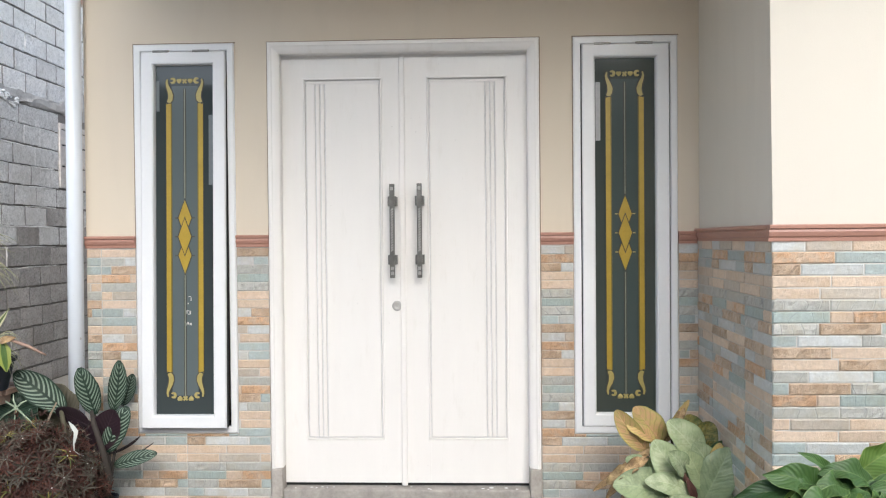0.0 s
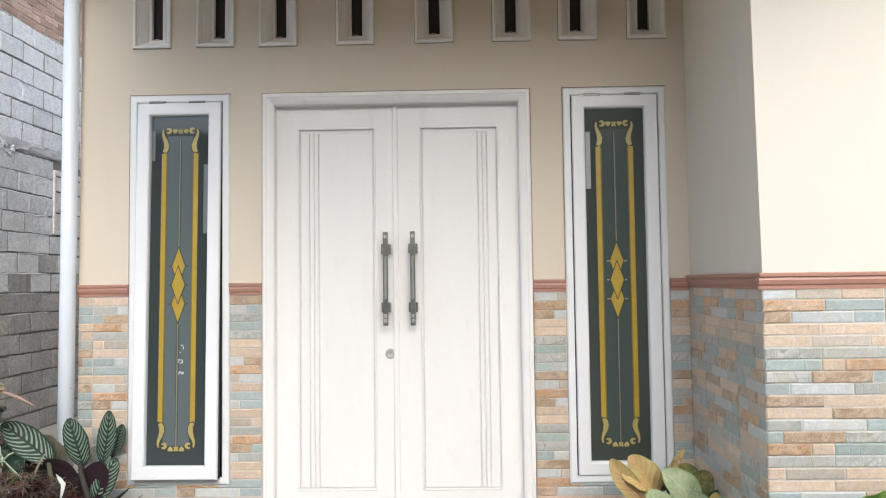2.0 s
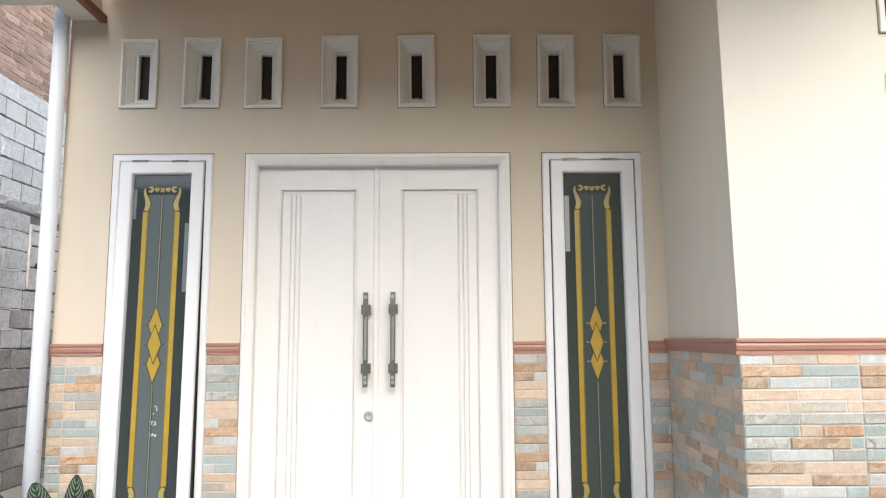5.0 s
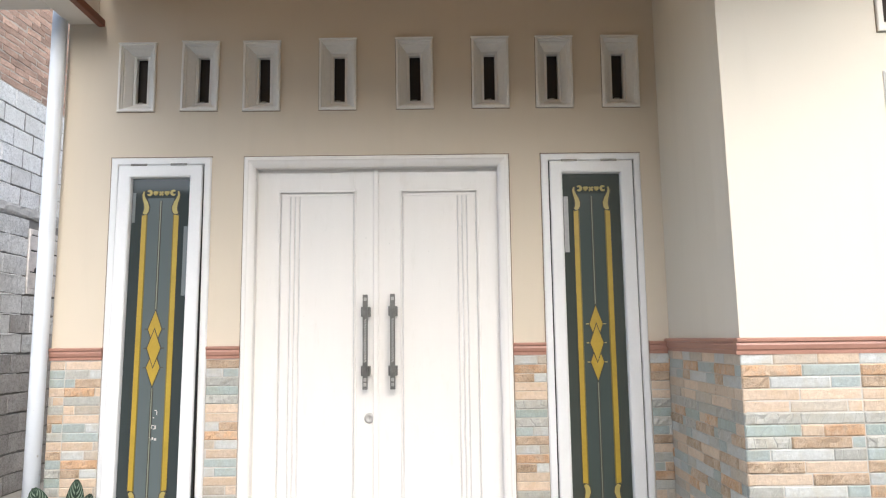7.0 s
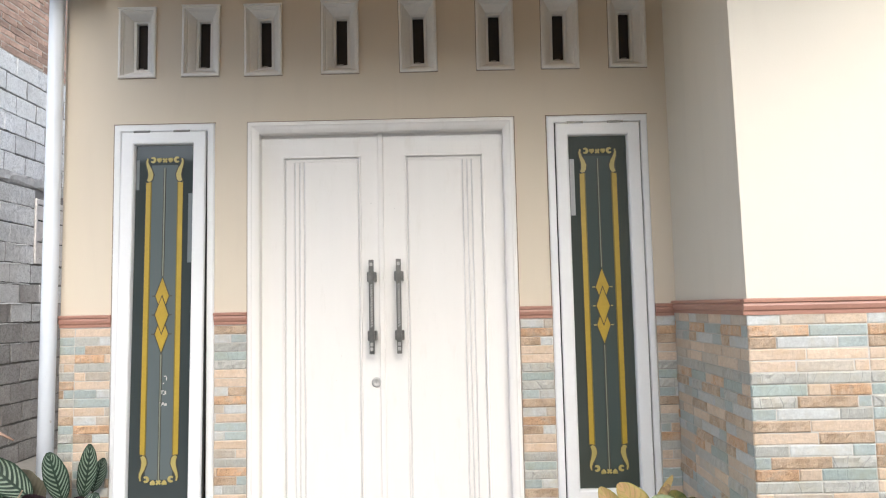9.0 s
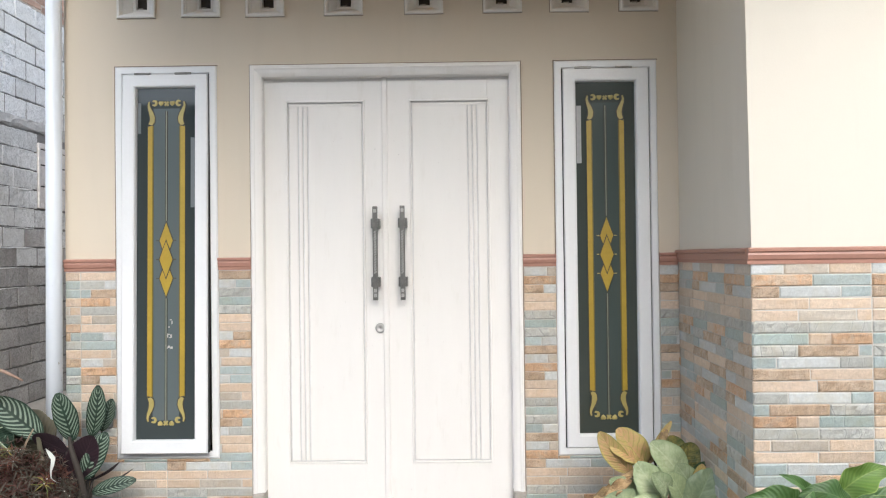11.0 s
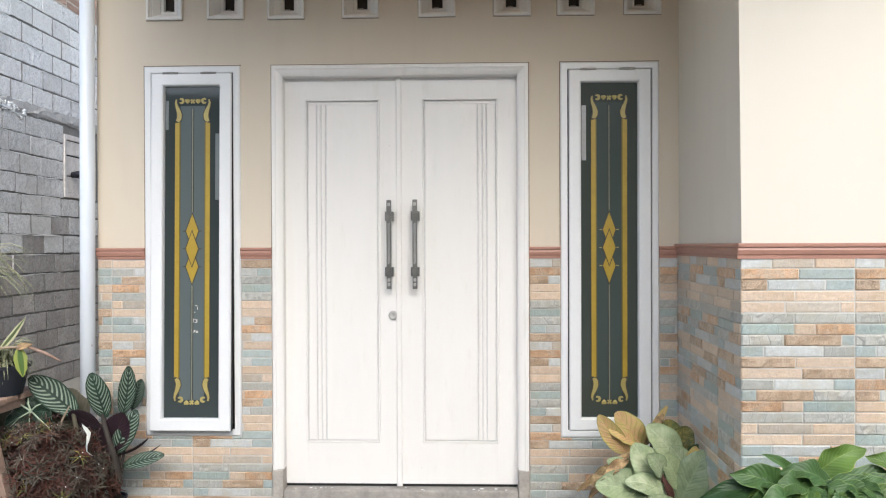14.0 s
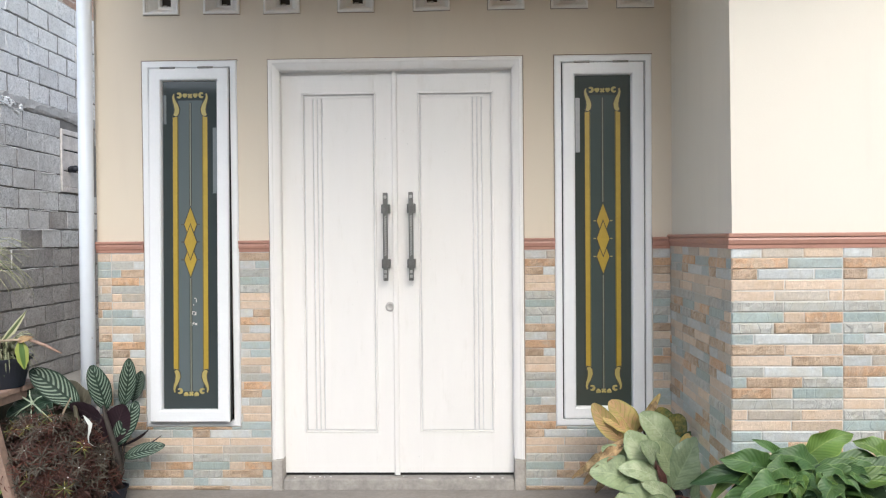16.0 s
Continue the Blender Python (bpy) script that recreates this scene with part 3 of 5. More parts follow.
top_bm = rings_mesh([[(x + s * a, d, 2.092 - a) for a, d in PROFILE] for x, s in ((-0.635, 1), (0.632, -1))], cap=True)
part("head", top_bm, DOOR_PAINT, door)
for x0 in (-0.637, 0.580):
    part("plinth", box(x0, x0 + 0.054, -0.019, 0.128, FLOOR, 0.092, 0.006), PLINTH, door, "bare cement plinth of the jamb")

LEAF_Y = 0.05


def door_leaf(x0, x1, mirror):
    """One leaf: back board with raised stiles, rails and grooved panel; mirror puts the grooves beside the other edge."""
    # the back board shows only in the grooves, in their shade colour
    leaf = part("door_leaf", box(x0, x1, LEAF_Y + 0.010, LEAF_Y + 0.044, 0.004, 2.042), GROOVE_SHADE, door)
    z0, z1 = 0.221, 1.922
    if not mirror:
        a, b = -0.468, -0.117
        cuts = [a, -0.422, -0.400, -0.378, b]
    else:
        a, b = 0.119, 0.474
        cuts = [a, 0.384, 0.406, 0.428, b]
    g = 0.0030
    for name, r in (("stile", (x0, a - g, 0.004, 2.042)), ("stile", (b + g, x1, 0.004, 2.042)), ("rail", (a - g + 0.0002, b + g - 0.0002, 0.004, z0 - g)), ("rail", (a - g + 0.0002, b + g - 0.0002, z1 + g, 2.042))):
        part(name, box(r[0], r[1], LEAF_Y, LEAF_Y + 0.0105, r[2], r[3], 0.0003, 1), DOOR_PAINT, leaf)
    for c0, c1 in zip(cuts, cuts[1:]):
        part("panel", box(c0 + g, c1 - g, LEAF_Y + 0.001, LEAF_Y + 0.0106, z0 + g, z1 - 0.015, 0.0022), DOOR_PAINT, leaf)
    part("panel", box(a + g, b - g, LEAF_Y + 0.0012, LEAF_Y + 0.0106, z1 - 0.0148, z1 - g, 0.0006, 1), DOOR_PAINT, leaf)
    # thin bead round the panel
    ring = [[(x, y, z) for x, z in ((a - w, z0 - w), (b + w, z0 - w), (b + w, z1 + w), (a - w, z1 + w))] for w, y in ((0.003, LEAF_Y), (0.0045, LEAF_Y - 0.0050), (0.0095, LEAF_Y - 0.0050), (0.0130, LEAF_Y))]
    part("bead", rings_mesh(ring), DOOR_PAINT, leaf)
    return leaf


door_leaf(-0.583, -0.012, False)
door_leaf(-0.008, 0.588, True)
part("astragal", rings_mesh([[(x, y, z) for x, y in ((-0.024, LEAF_Y), (-0.024, LEAF_Y - 0.008), (-0.019, LEAF_Y - 0.012), (-0.001, LEAF_Y - 0.012), (0.004, LEAF_Y - 0.008), (0.004, LEAF_Y))] for z in (-0.006, 2.040)], cap=True), DOOR_PAINT, door)
for x0, x1, z0, z1 in ((-0.640, -0.6352, 0.09, 2.0965), (0.6322, 0.637, 0.09, 2.0965), (-0.640, 0.637, 2.0922, 2.0972)):
    part("paint_joint", box(x0, x1, -0.004, 0.002, z0, z1), JOINT_SHADOW, door)
# black box fills the gap, its shade put into the colour
part("sill_gap", box(-0.583, 0.588, LEAF_Y + 0.01, LEAF_Y + 0.04, -0.011, 0.003), GAP_SHADE, door, "black filler for the shade under the door leaves")


def pull_handle(x, z0, z1):
    y = LEAF_Y - 0.05
    h = part("pull_handle", box(x - 0.0115, x + 0.0115, y - 0.013, y + 0.008, z0, z1, 0.002), STEEL, door, "aged grey steel pull handle with carved studs")
    for zc in (z0 + 0.085, z1 - 0.080):
        part("bracket", box(x - 0.0205, x + 0.0215, y - 0.004, LEAF_Y - 0.001, zc - 0.023, zc + 0.023, 0.003), STEEL, h)
    n = 17
    for k in range(n):
        zc = z0 + 0.13 + (z1 - z0 - 0.25) * k / (n - 1)
        bead = bmesh.new()
        bmesh.ops.create_icosphere(bead, subdivisions=1, radius=0.0085, matrix=Matrix.LocRotScale((x, y - 0.013, zc), Euler((0, 0.75, 0)), (0.52, 0.5, 1.12)))
        part("stud", bead, LOCK_STEEL, h, smooth=True)
    for zc in (z0 + 0.022, z0 + 0.045, z1 - 0.022):
        part("stud", box(x - 0.007, x + 0.007, y - 0.0165, y - 0.012, zc - 0.008, zc + 0.008, 0.002), LOCK_STEEL, h)
    return h


pull_handle(-0.055, 0.985, 1.424)
pull_handle(0.073, 0.985, 1.426)
bm = lathe([(0.024, 0.0), (0.024, 0.006), (0.021, 0.010), (0.012, 0.011), (0.011, 0.0095), (0.001, 0.0095)], 28)
lock = part("lock_cylinder", bm, LOCK_STEEL, door, "round steel lock escutcheon", smooth=True, at=pose(-0.040, LEAF_Y, 0.850, 90))
part("keyway", box(-0.0013, 0.0013, -0.005, 0.005, 0.0085, 0.0108), STEEL, lock)


# ---- windows ----
def bar_mesh(points, half, y, depth):
    """A raised flat strip along points (x, z), with widths half, standing depth proud of y."""
    bm = bmesh.new()
    front, back = [], []
    for i, (x, z) in enumerate(points):
        p, q = points[max(i - 1, 0)], points[min(i + 1, len(points) - 1)]
        dx, dz = q[0] - p[0], q[1] - p[1]
        ln = math.hypot(dx, dz) or 1
        nx, nz = -dz / ln, dx / ln
        h = half[i] if isinstance(half, (list, tuple)) else half
        front.append([bm.verts.new((x + s * nx * h, y - depth, z + s * nz * h)) for s in (-1, 1)])
        back.append([bm.verts.new((x + s * nx * (h + 0.001), y, z + s * nz * (h + 0.001))) for s in (-1, 1)])
    for i in range(len(points) - 1):
        bm.faces.new((front[i][0], front[i + 1][0], front[i + 1][1], front[i][1]))
        for s in (0, 1):
            bm.faces.new((front[i][s], front[i + 1][s], back[i + 1][s], back[i][s]))
    for i in (0, -1):
        bm.faces.new((front[i][0], front[i][1], back[i][1], back[i][0]))
    bmesh.ops.recalc_face_normals(bm, faces=bm.faces[:])
    return bm


def diamond(zc, hw, hh, y, depth):
    pts = [(0, zc + hh), (hw, zc), (0, zc - hh), (-hw, zc)]
    return rings_mesh([[(x, y, z) for x, z in pts], [(x * 0.94, y - depth, zc + (z - zc) * 0.95) for x, z in pts]], cap=True)


def window(name, x0, x1, open_degrees, label, gold, y=0.0, up=0.0, hinges=(-0.105, 0.085)):
    w = thing(name, label, "window", "front windows", "structure", at=pose((x0 + x1) / 2, y, up))
    hw = (x1 - x0) / 2
    z0, z1 = WIN_Z
    prof = [(0.0, 0.10), (0.0, -0.006), (0.006, -0.012), (0.030, -0.012), (0.034, -0.008), (0.034, 0.10)]
    for s, nm in ((-1, "window_jamb"), (1, "window_jamb")):
        bm = rings_mesh([[(s * (hw - a), d, z + m * a) for a, d in prof] for z, m in ((z0, 1), (z1, -1))], cap=True)
        part(nm, bm, SASH, w)
    for z, m, nm in ((z1, -1, "window_head"), (z0, 1, "window_sill")):
        bm = rings_mesh([[(s * (hw - a), d, z + m * a) for a, d in prof] for s in (-1, 1)], cap=True)
        part(nm, bm, SASH, w)
    # black strips carry the shade of the sash gap
    for s in (-1, 1):
        part("rebate", box(s * (hw - 0.0352) - 0.0008, s * (hw - 0.0352) + 0.0008, 0.0, 0.098, z0 + 0.035, z1 - 0.035), GAP_SHADE, w, "black strip for the shade in the frame rebate")
    part("rebate", box(-hw + 0.036, hw - 0.036, 0.0, 0.098, z1 - 0.0358, z1 - 0.0344), GAP_SHADE, w)
    part("rebate", box(-hw + 0.036, hw - 0.036, 0.0, 0.098, z0 + 0.0344, z0 + 0.0358), GAP_SHADE, w)
    for xa, xb, za, zb in ((-hw - 0.0045, -hw - 0.0002, z0, z1 + 0.004), (-hw - 0.0045, hw + 0.004, z1 + 0.0002, z1 + 0.005)) if y == 0 else ():
        part("paint_joint", box(xa, xb, -0.004, 0.002, za, zb), JOINT_SHADOW, w)
    # top-hung sash, pivoting at its upper edge
    top = z1 - 0.038
    sash = part("sash", box(-0.001, 0.001, 0.02, 0.022, -0.03, -0.028), SASH, w, at=pose(0, -0.004, top, -open_degrees))
    sw, sh, st = hw - 0.0398, top - (z0 + 0.036), 0.062
    sprof = [(0.0, 0.028), (0.0, -0.010), (0.004, -0.014), (st - 0.010, -0.014), (st - 0.004, -0.010), (st - 0.001, 0.004), (st, 0.028)]
    for s in (-1, 1):
        part("sash_stile", rings_mesh([[(s * (sw - a), d, z + m * a) for a, d in sprof] for z, m in ((-sh, 1), (0, -1))], cap=True), SASH, sash)
    for z, m in ((0, -1), (-sh, 1)):
        part("sash_rail", rings_mesh([[(s * (sw - a), d, z + m * a) for a, d in sprof] for s in (-1, 1)], cap=True), SASH, sash)
    # black strips added on the sash edges, also for the gap's shade
    for s in (-1, 1):
        part("seal", box(s * (sw + 0.0007) - 0.0006, s * (sw + 0.0007) + 0.0006, 0.003, 0.027, -sh + 0.001, -0.001), GAP_SHADE, sash, "black strip for the shade beside the sash")
    part("seal", box(-sw, sw, -0.008, 0.027, -sh - 0.0013, -sh - 0.0001), GAP_SHADE, sash)
    gw, g0, g1 = sw - st, -sh + st, -st
    # the open window takes the glass with the reflection in its colour
    part("pane", box(-gw - 0.001, gw + 0.001, 0.012, 0.018, g0 - 0.001, g1 + 0.001), GLASS_REFLECTING if open_degrees > 0.5 else GLASS, sash, "dark tinted glass pane")
    y = 0.012
    zw = lambda z: z - top
    part("centre_pane", box(-0.062, 0.062, y - 0.0012, y - 0.0002, zw(0.440), zw(1.898)), CENTRE_REFLECTING if open_degrees > 0.5 else CENTRE, sash, "grey textured glass in the middle")
    for s in (-1, 1):
        part("lead_line", bar_mesh([(s * 0.0755, zw(0.549)), (s * 0.0755, zw(1.817))], 0.0145, y, 0.0020), LEAD, sash)
        part("gold_bar", bar_mesh([(s * 0.0765, zw(0.549)), (s * 0.0765, zw(1.817))], 0.0105, y, 0.0032), gold, sash, "gold enamel border bar")
        part("gold_shade", bar_mesh([(s * 0.0640, zw(0.549)), (s * 0.0640, zw(1.817))], 0.0032, y, 0.0028), OLIVE_ENAMEL, sash, "dark olive edge of the gold bar")
        for zc, up in ((1.817, 1), (0.549, -1)):
            bend = ((0.0000, 0.003, 0.0095), (0.0085, 0.019, 0.0125), (0.0105, 0.036, 0.0130), (0.0050, 0.058, 0.0105), (-0.0050, 0.082, 0.0070), (-0.0085, 0.098, 0.0050), (-0.0050, 0.114, 0.0030))
            curve = [(s * (0.0765 - a), zw(zc + up * b)) for a, b, _ in bend]
            part("lead_line", bar_mesh(curve, [h + 0.0035 for *_, h in bend], y, 0.0022), LEAD, sash)
            part("gold_scroll", bar_mesh(curve, [h * 0.88 for *_, h in bend], y, 0.0034), OLD_GOLD, sash, "gold enamel scroll")
            part("lead_line", bar_mesh([(s * 0.064, zw(zc + up * 0.002)), (s * 0.090, zw(zc - up * 0.004))], 0.0016, y, 0.0040), LEAD, sash)
            hook = [(s * (0.0585 - 0.0105 * math.cos(a)), zw(zc + up * (0.107 + 0.0105 * math.sin(a)))) for a in (-2.4 + k * 0.53 for k in range(10))]
            part("gold_scroll", bar_mesh(hook, [0.0015 + 0.0045 * math.sin(math.pi * (k + 0.5) / 10) for k in range(10)], y, 0.0034), OLD_GOLD, sash)
    for zc in (1.921, 0.428):
        for s in (-1, 1):
            part("gold_drop", bar_mesh([(-s * 0.009, zw(zc - 0.009)), (0, zw(zc)), (s * 0.009, zw(zc + 0.009))], [0.0042, 0.0028, 0.0042], y, 0.0034 + 0.0003 * s), OLD_GOLD, sash)
        for k in (-1, 1):
            blob = bmesh.new()
            bmesh.ops.create_icosphere(blob, subdivisions=2, radius=0.0160, matrix=Matrix.LocRotScale((k * 0.0265, y, zw(zc)), None, (0.82, 0.24, 0.72)))
            for v in blob.verts:
                v.co.z += (0.30 if zc > 1 else -0.30) * abs(v.co.x - k * 0.0265) * 1.4
            part("gold_drop", blob, OLD_GOLD, sash, smooth=True)
    for z_lo, z_hi in ((0.43, 1.005), (1.368, 1.885)):
        for s in (-1, 1):
            part("lead_line", bar_mesh([(s * 0.0042, zw(z_lo)), (s * 0.0042, zw(z_hi))], 0.0014, y - 0.0012, 0.0016), LEAD, sash)
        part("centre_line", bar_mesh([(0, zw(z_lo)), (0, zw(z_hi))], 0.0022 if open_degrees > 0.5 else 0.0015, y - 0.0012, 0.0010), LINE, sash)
    for zc, lift in ((1.275, 0.0), (1.098, 0.0), (1.187, 0.0022)):
        part("lead_diamond", diamond(zw(zc), 0.036, 0.097, y - 0.001 - lift, 0.0014), LEAD, sash)
        part("gold_diamond", diamond(zw(zc), 0.031, 0.086, y - 0.0022 - lift, 0.0014), GOLD, sash, "gold enamel diamond")
        for s in (-1, 1):
            part("lead_line", bar_mesh([(s * 0.033, zw(zc)), (s * 0.047, zw(zc))], 0.0016, y - 0.0012, 0.0014), LEAD if open_degrees > 0.5 else OLD_GOLD, sash)
    for x in hinges:
        part("hinge", tube([(x - 0.038, -0.014, z1 - 0.036), (x + 0.038, -0.014, z1 - 0.036)], 0.0065, 10), STEEL, w, "grey steel butt hinge")
    return w, sash


window_1, sash_1 = window("window_1", *WINDOWS[0], 1.5, "tall white window with dark glass and gold diamonds, slightly open", GOLD)
window_2, sash_2 = window("window_2", *WINDOWS[1], 0.0, "tall white window with dark glass and gold diamonds, closed", GOLD)
window_3, sash_3 = window("window_3", *EAST_X, 0.0, "tall white window with dark glass beside the stone cladding", GOLD, RY, EAST_UP, (-0.197, 0.085))
# the first two strips carry reflections, brightness put into their colour
part("film_strip", box(-0.134, -0.112, 0.0105, 0.0118, 1.615 - 2.055, 1.885 - 2.055), GLARE, sash_2, "pale strip with a bright reflection in its colour")
part("film_strip", box(0.114, 0.134, 0.0105, 0.0118, 1.43 - 2.055, 1.76 - 2.055), GLARE_FILM_DIM, sash_1, "greyish strip with a faint reflection in its colour")
part("film_strip", box(-0.1355, -0.121, 0.0105, 0.0118, 1.78 - 2.055, 1.925 - 2.055), GLARE_FILM_DIM, sash_1, "torn greyish protective film in the corner of the glass")
for dx, z, w, h in ((0.022, 0.905, 0.012, 0.004), (0.028, 0.893, 0.004, 0.018), (0.014, 0.872, 0.006, 0.006), (0.008, 0.832, 0.004, 0.020), (0.014, 0.838, 0.010, 0.004), (0.024, 0.830, 0.008, 0.018), (0.018, 0.822, 0.010, 0.004), (0.000, 0.785, 0.010, 0.004), (0.006, 0.775, 0.004, 0.014), (0.014, 0.780, 0.008, 0.012), (0.026, 0.776, 0.012, 0.012)):
    part("paint_mark", box(dx - w * 0.45, dx + w * 0.45, 0.0098, 0.0107, z - h * 0.45 - 2.055, z + h * 0.45 - 2.055), METER, sash_1, "small white paint mark on the glass")
stay = part("window_stay", box(0.168, 0.180, -0.03, 0.02, 0.30, 0.335, 0.003), STEEL, window_1, "small grey window stay")


# ---- ventilation blocks ----
def vent(x, y, z, tilt=0.0, drop=0.0):
    """A splayed block round an upright slot; drop lowers the upper edge of its rim."""
    v = thing("ventilation_block", "white moulded ventilation block set in the cream wall", "vent", "ventilation blocks", at=pose(x, y, z, 0, tilt, 0))

    def ring(hw, hh, d):
        lift, low = drop * max(0.0, min(1.0, (hh - 0.113) / 0.066)), -hh - (0.007 if d > 0.02 else 0.0)
        return [(-hw, d, low), (hw, d, low), (hw, d, hh - lift), (-hw, d, hh - lift)]

    part("rim", rings_mesh([ring(0.0905, 0.179, 0.002), ring(0.0905, 0.179, -0.010), ring(0.0885, 0.177, -0.013), ring(0.0795, 0.168, -0.013), ring(0.0775, 0.166, -0.010), ring(0.0765, 0.165, -0.001)]), VENT, v)
    part("drip_edge", box(-0.0935, 0.0935, -0.019, -0.0005, 0.1775 - drop, 0.1835 - drop, 0.002), VENT, v)
    for xa, xb, za, zb in ((-0.0935, -0.0907, -0.182, 0.181 - drop), (-0.0905, 0.0915, -0.182, -0.1792)):
        part("paint_joint", box(xa, xb, -0.0015, 0.002, za, zb), JOINT_SHADOW, v)
    part("splay", rings_mesh([ring(0.0765, 0.165, -0.001), ring(0.0725, 0.161, 0.001), ring(0.0700, 0.1585, 0.011), ring(0.0660, 0.154, 0.013), ring(0.0420, 0.128, 0.043), ring(0.0400, 0.1260, 0.050), ring(0.0315, 0.1165, 0.050), ring(0.0275, 0.113, 0.051), ring(0.0265, 0.112, 0.075), ring(0.062, 0.145, 0.079), ring(0.062, 0.145, 0.139)]), VENT, v)
    crumbs = bmesh.new()
    r = random.Random(4)
    for _ in range(9):
        bmesh.ops.create_icosphere(crumbs, subdivisions=1, radius=1.0, matrix=Matrix.LocRotScale((r.uniform(-0.028, 0.024), 0.050 + r.uniform(-0.004, 0.008), -0.119 + r.uniform(-0.002, 0.003)), Euler((r.uniform(0, 3), r.uniform(0, 3), 0)), (r.uniform(0.002, 0.006), 0.004, r.uniform(0.002, 0.005))))
    part("mortar_crumbs", crumbs, PLINTH, v, "grey mortar crumbs along the slot")
    # sheet added behind the slot, dark in place of its shade
    part("slot_board", box(-0.058, 0.058, 0.085, 0.095, -0.14, 0.14), SLOT_SHADE, v, "added dark brown sheet for the shade in the slot")
    return v


vent(VENTS[0], 0.0, VENT_Z, 0, 0.015)
vent(VENTS[1], 0.0, VENT_Z + 0.0015, 0.5, 0.010)
vent(VENTS[2], 0.0, VENT_Z - 0.0012, -0.3, 0.009)
first = vent(VENTS[3], 0.0, VENT_Z)
for x in VENTS[4:]:
    copy_thing(first, pose(x, 0.0, VENT_Z + 0.0015 * math.sin(x * 37), 0, 0.7 * math.sin(x * 23), 0))
copy_thing(first, pose(EAST_VENT[0], RY, EAST_VENT[1]))

# ---- meter box on the neighbour's wall ----
meter = thing("meter_box", "weathered white louvred box on the grey block wall", "box", at=pose(NX, 0, 0))
MY0, MY1, MZ0, MZ1 = 3.062, 3.62, 1.665, 2.26
# black sheet puts the shade between the boards into a colour
part("backing", box(-0.004, 0.0055, MY0 + 0.02, MY1 - 0.02, MZ0 + 0.02, MZ1 - 0.02), GAP_SHADE, meter, "black sheet for the shade behind the boards")
for y0, y1, z0, z1 in ((MY0, MY0 + 0.030, MZ0, MZ1), (MY1 - 0.045, MY1, MZ0, MZ1), (MY0 + 0.0305, MY1 - 0.0455, MZ1 - 0.05, MZ1), (MY0 + 0.0305, MY1 - 0.0455, MZ0, MZ0 + 0.05)):
    part("frame_board", box(-0.004, 0.024, y0, y1, z0, z1, 0.005), METER, meter)
for zc, h in ((2.137, 0.132), (1.965, 0.185), (1.79, 0.145)):
    part("louvre_board", box(0.0, 0.016, MY0 + 0.042, MY1 - 0.05, zc - h / 2, zc + h / 2, 0.006), METER, meter)
part("spout", tube([(0.02, 3.2, 1.885), (0.09, 3.17, 1.89), (0.12, 3.14, 1.88)], [0.03, 0.032, 0.022], 10), POT, meter, "black plastic spout", smooth=True)

# ---- wooden bench ----
bench = thing("wooden_bench", "weathered reddish-brown slatted wooden plant bench with splayed legs", "bench", at=pose(-1.745, -0.30, 0, 0, 0, -3))
for k in range(5):
    y = -0.24 + k * 0.095
    part("slat", box(-0.56, -0.004 + 0.006 * math.sin(k * 2.1), y, y + 0.080, 0.490, 0.516, 0.004), BENCH, bench)
for x0 in (-0.055, -0.52):
    part("apron", box(x0, x0 + 0.028, -0.23, 0.225, 0.448, 0.4895, 0.003), BENCH, bench)
for sx, x0 in ((1, -0.030), (-1, -0.505)):
    for y0 in (-0.155, 0.16):
        part("leg", rings_mesh([[(x0 - 0.022 + sx * lean, y0 - 0.02, z), (x0 + 0.022 + sx * lean, y0 - 0.02, z), (x0 + 0.022 + sx * lean, y0 + 0.02, z), (x0 - 0.022 + sx * lean, y0 + 0.02, z)] for lean, z in ((0.135, FLOOR + 0.006), (0.0, 0.4475))], cap=True), BENCH, bench)


# ---- plants ----
def leaf_bm(base, tip, width, face=(0.15, -1.0, 0.25), bend=0.12, fold=0.18, wave=0.0, ovate=0.8, full=0.85, rows=16, cols=8, bm=None, droop=0.0, ruffled=0.05, quilt=0.0):
    """A leaf blade from base to tip: bend bows it, fold raises the sides from the midrib, wave ripples the margin, droop lets the tip hang, quilt swells it between the side veins."""
    bm = bm or bmesh.new()
    uv = bm.loops.layers.uv.verify()
    base, tip = Vector(base), Vector(tip)
    axis = tip - base
    length = axis.length
    face = Vector(face)
    normal = (face - axis * (face.dot(axis) / axis.length_squared)).normalized()
    side = axis.cross(normal).normalized()
    grid = []
    own = random.Random(round(base.x * 1e4) * 31 + round(tip.z * 1e4) * 17 + round(tip.x * 1e4))
    sway, ph1, ph2, lop = own.uniform(-0.10, 0.10), own.uniform(0, 6), own.uniform(0, 6), own.uniform(-0.10, 0.10)
    curl, ruffle = own.uniform(-0.10, 0.22), (ruffled if cols > 4 else 0.0)
    for i in range(rows + 1):
        t = i / rows
        w = width / 2 * max(0.03, math.sin(math.pi * min(1.0, t ** ovate * 0.985 + 0.012))) ** full
        line = []
        for j in range(cols + 1):
            s = 2 * j / cols - 1
            ws = w * (1 + s * lop) * (1 + ruffle * math.sin(t * 17 + (ph1 if s > 0 else ph2)) * abs(s))
            p = base + axis * t + side * (s * ws + sway * length * t * (1 - t) * 1.6)
            p += normal * (-curl * w * abs(s) ** 3 + ruffle * 0.8 * w * abs(s) ** 2 * math.sin(t * 11 + (ph2 if s > 0 else ph1)))
            p += normal * (bend * length * (4 * t * (1 - t) * 0.6 - 0.5 * t * t) + fold * w * abs(s) ** 1.3)
            p += normal * (wave * width * abs(s) * math.sin(t * 13 + (2.0 if s > 0 else 0.0)))
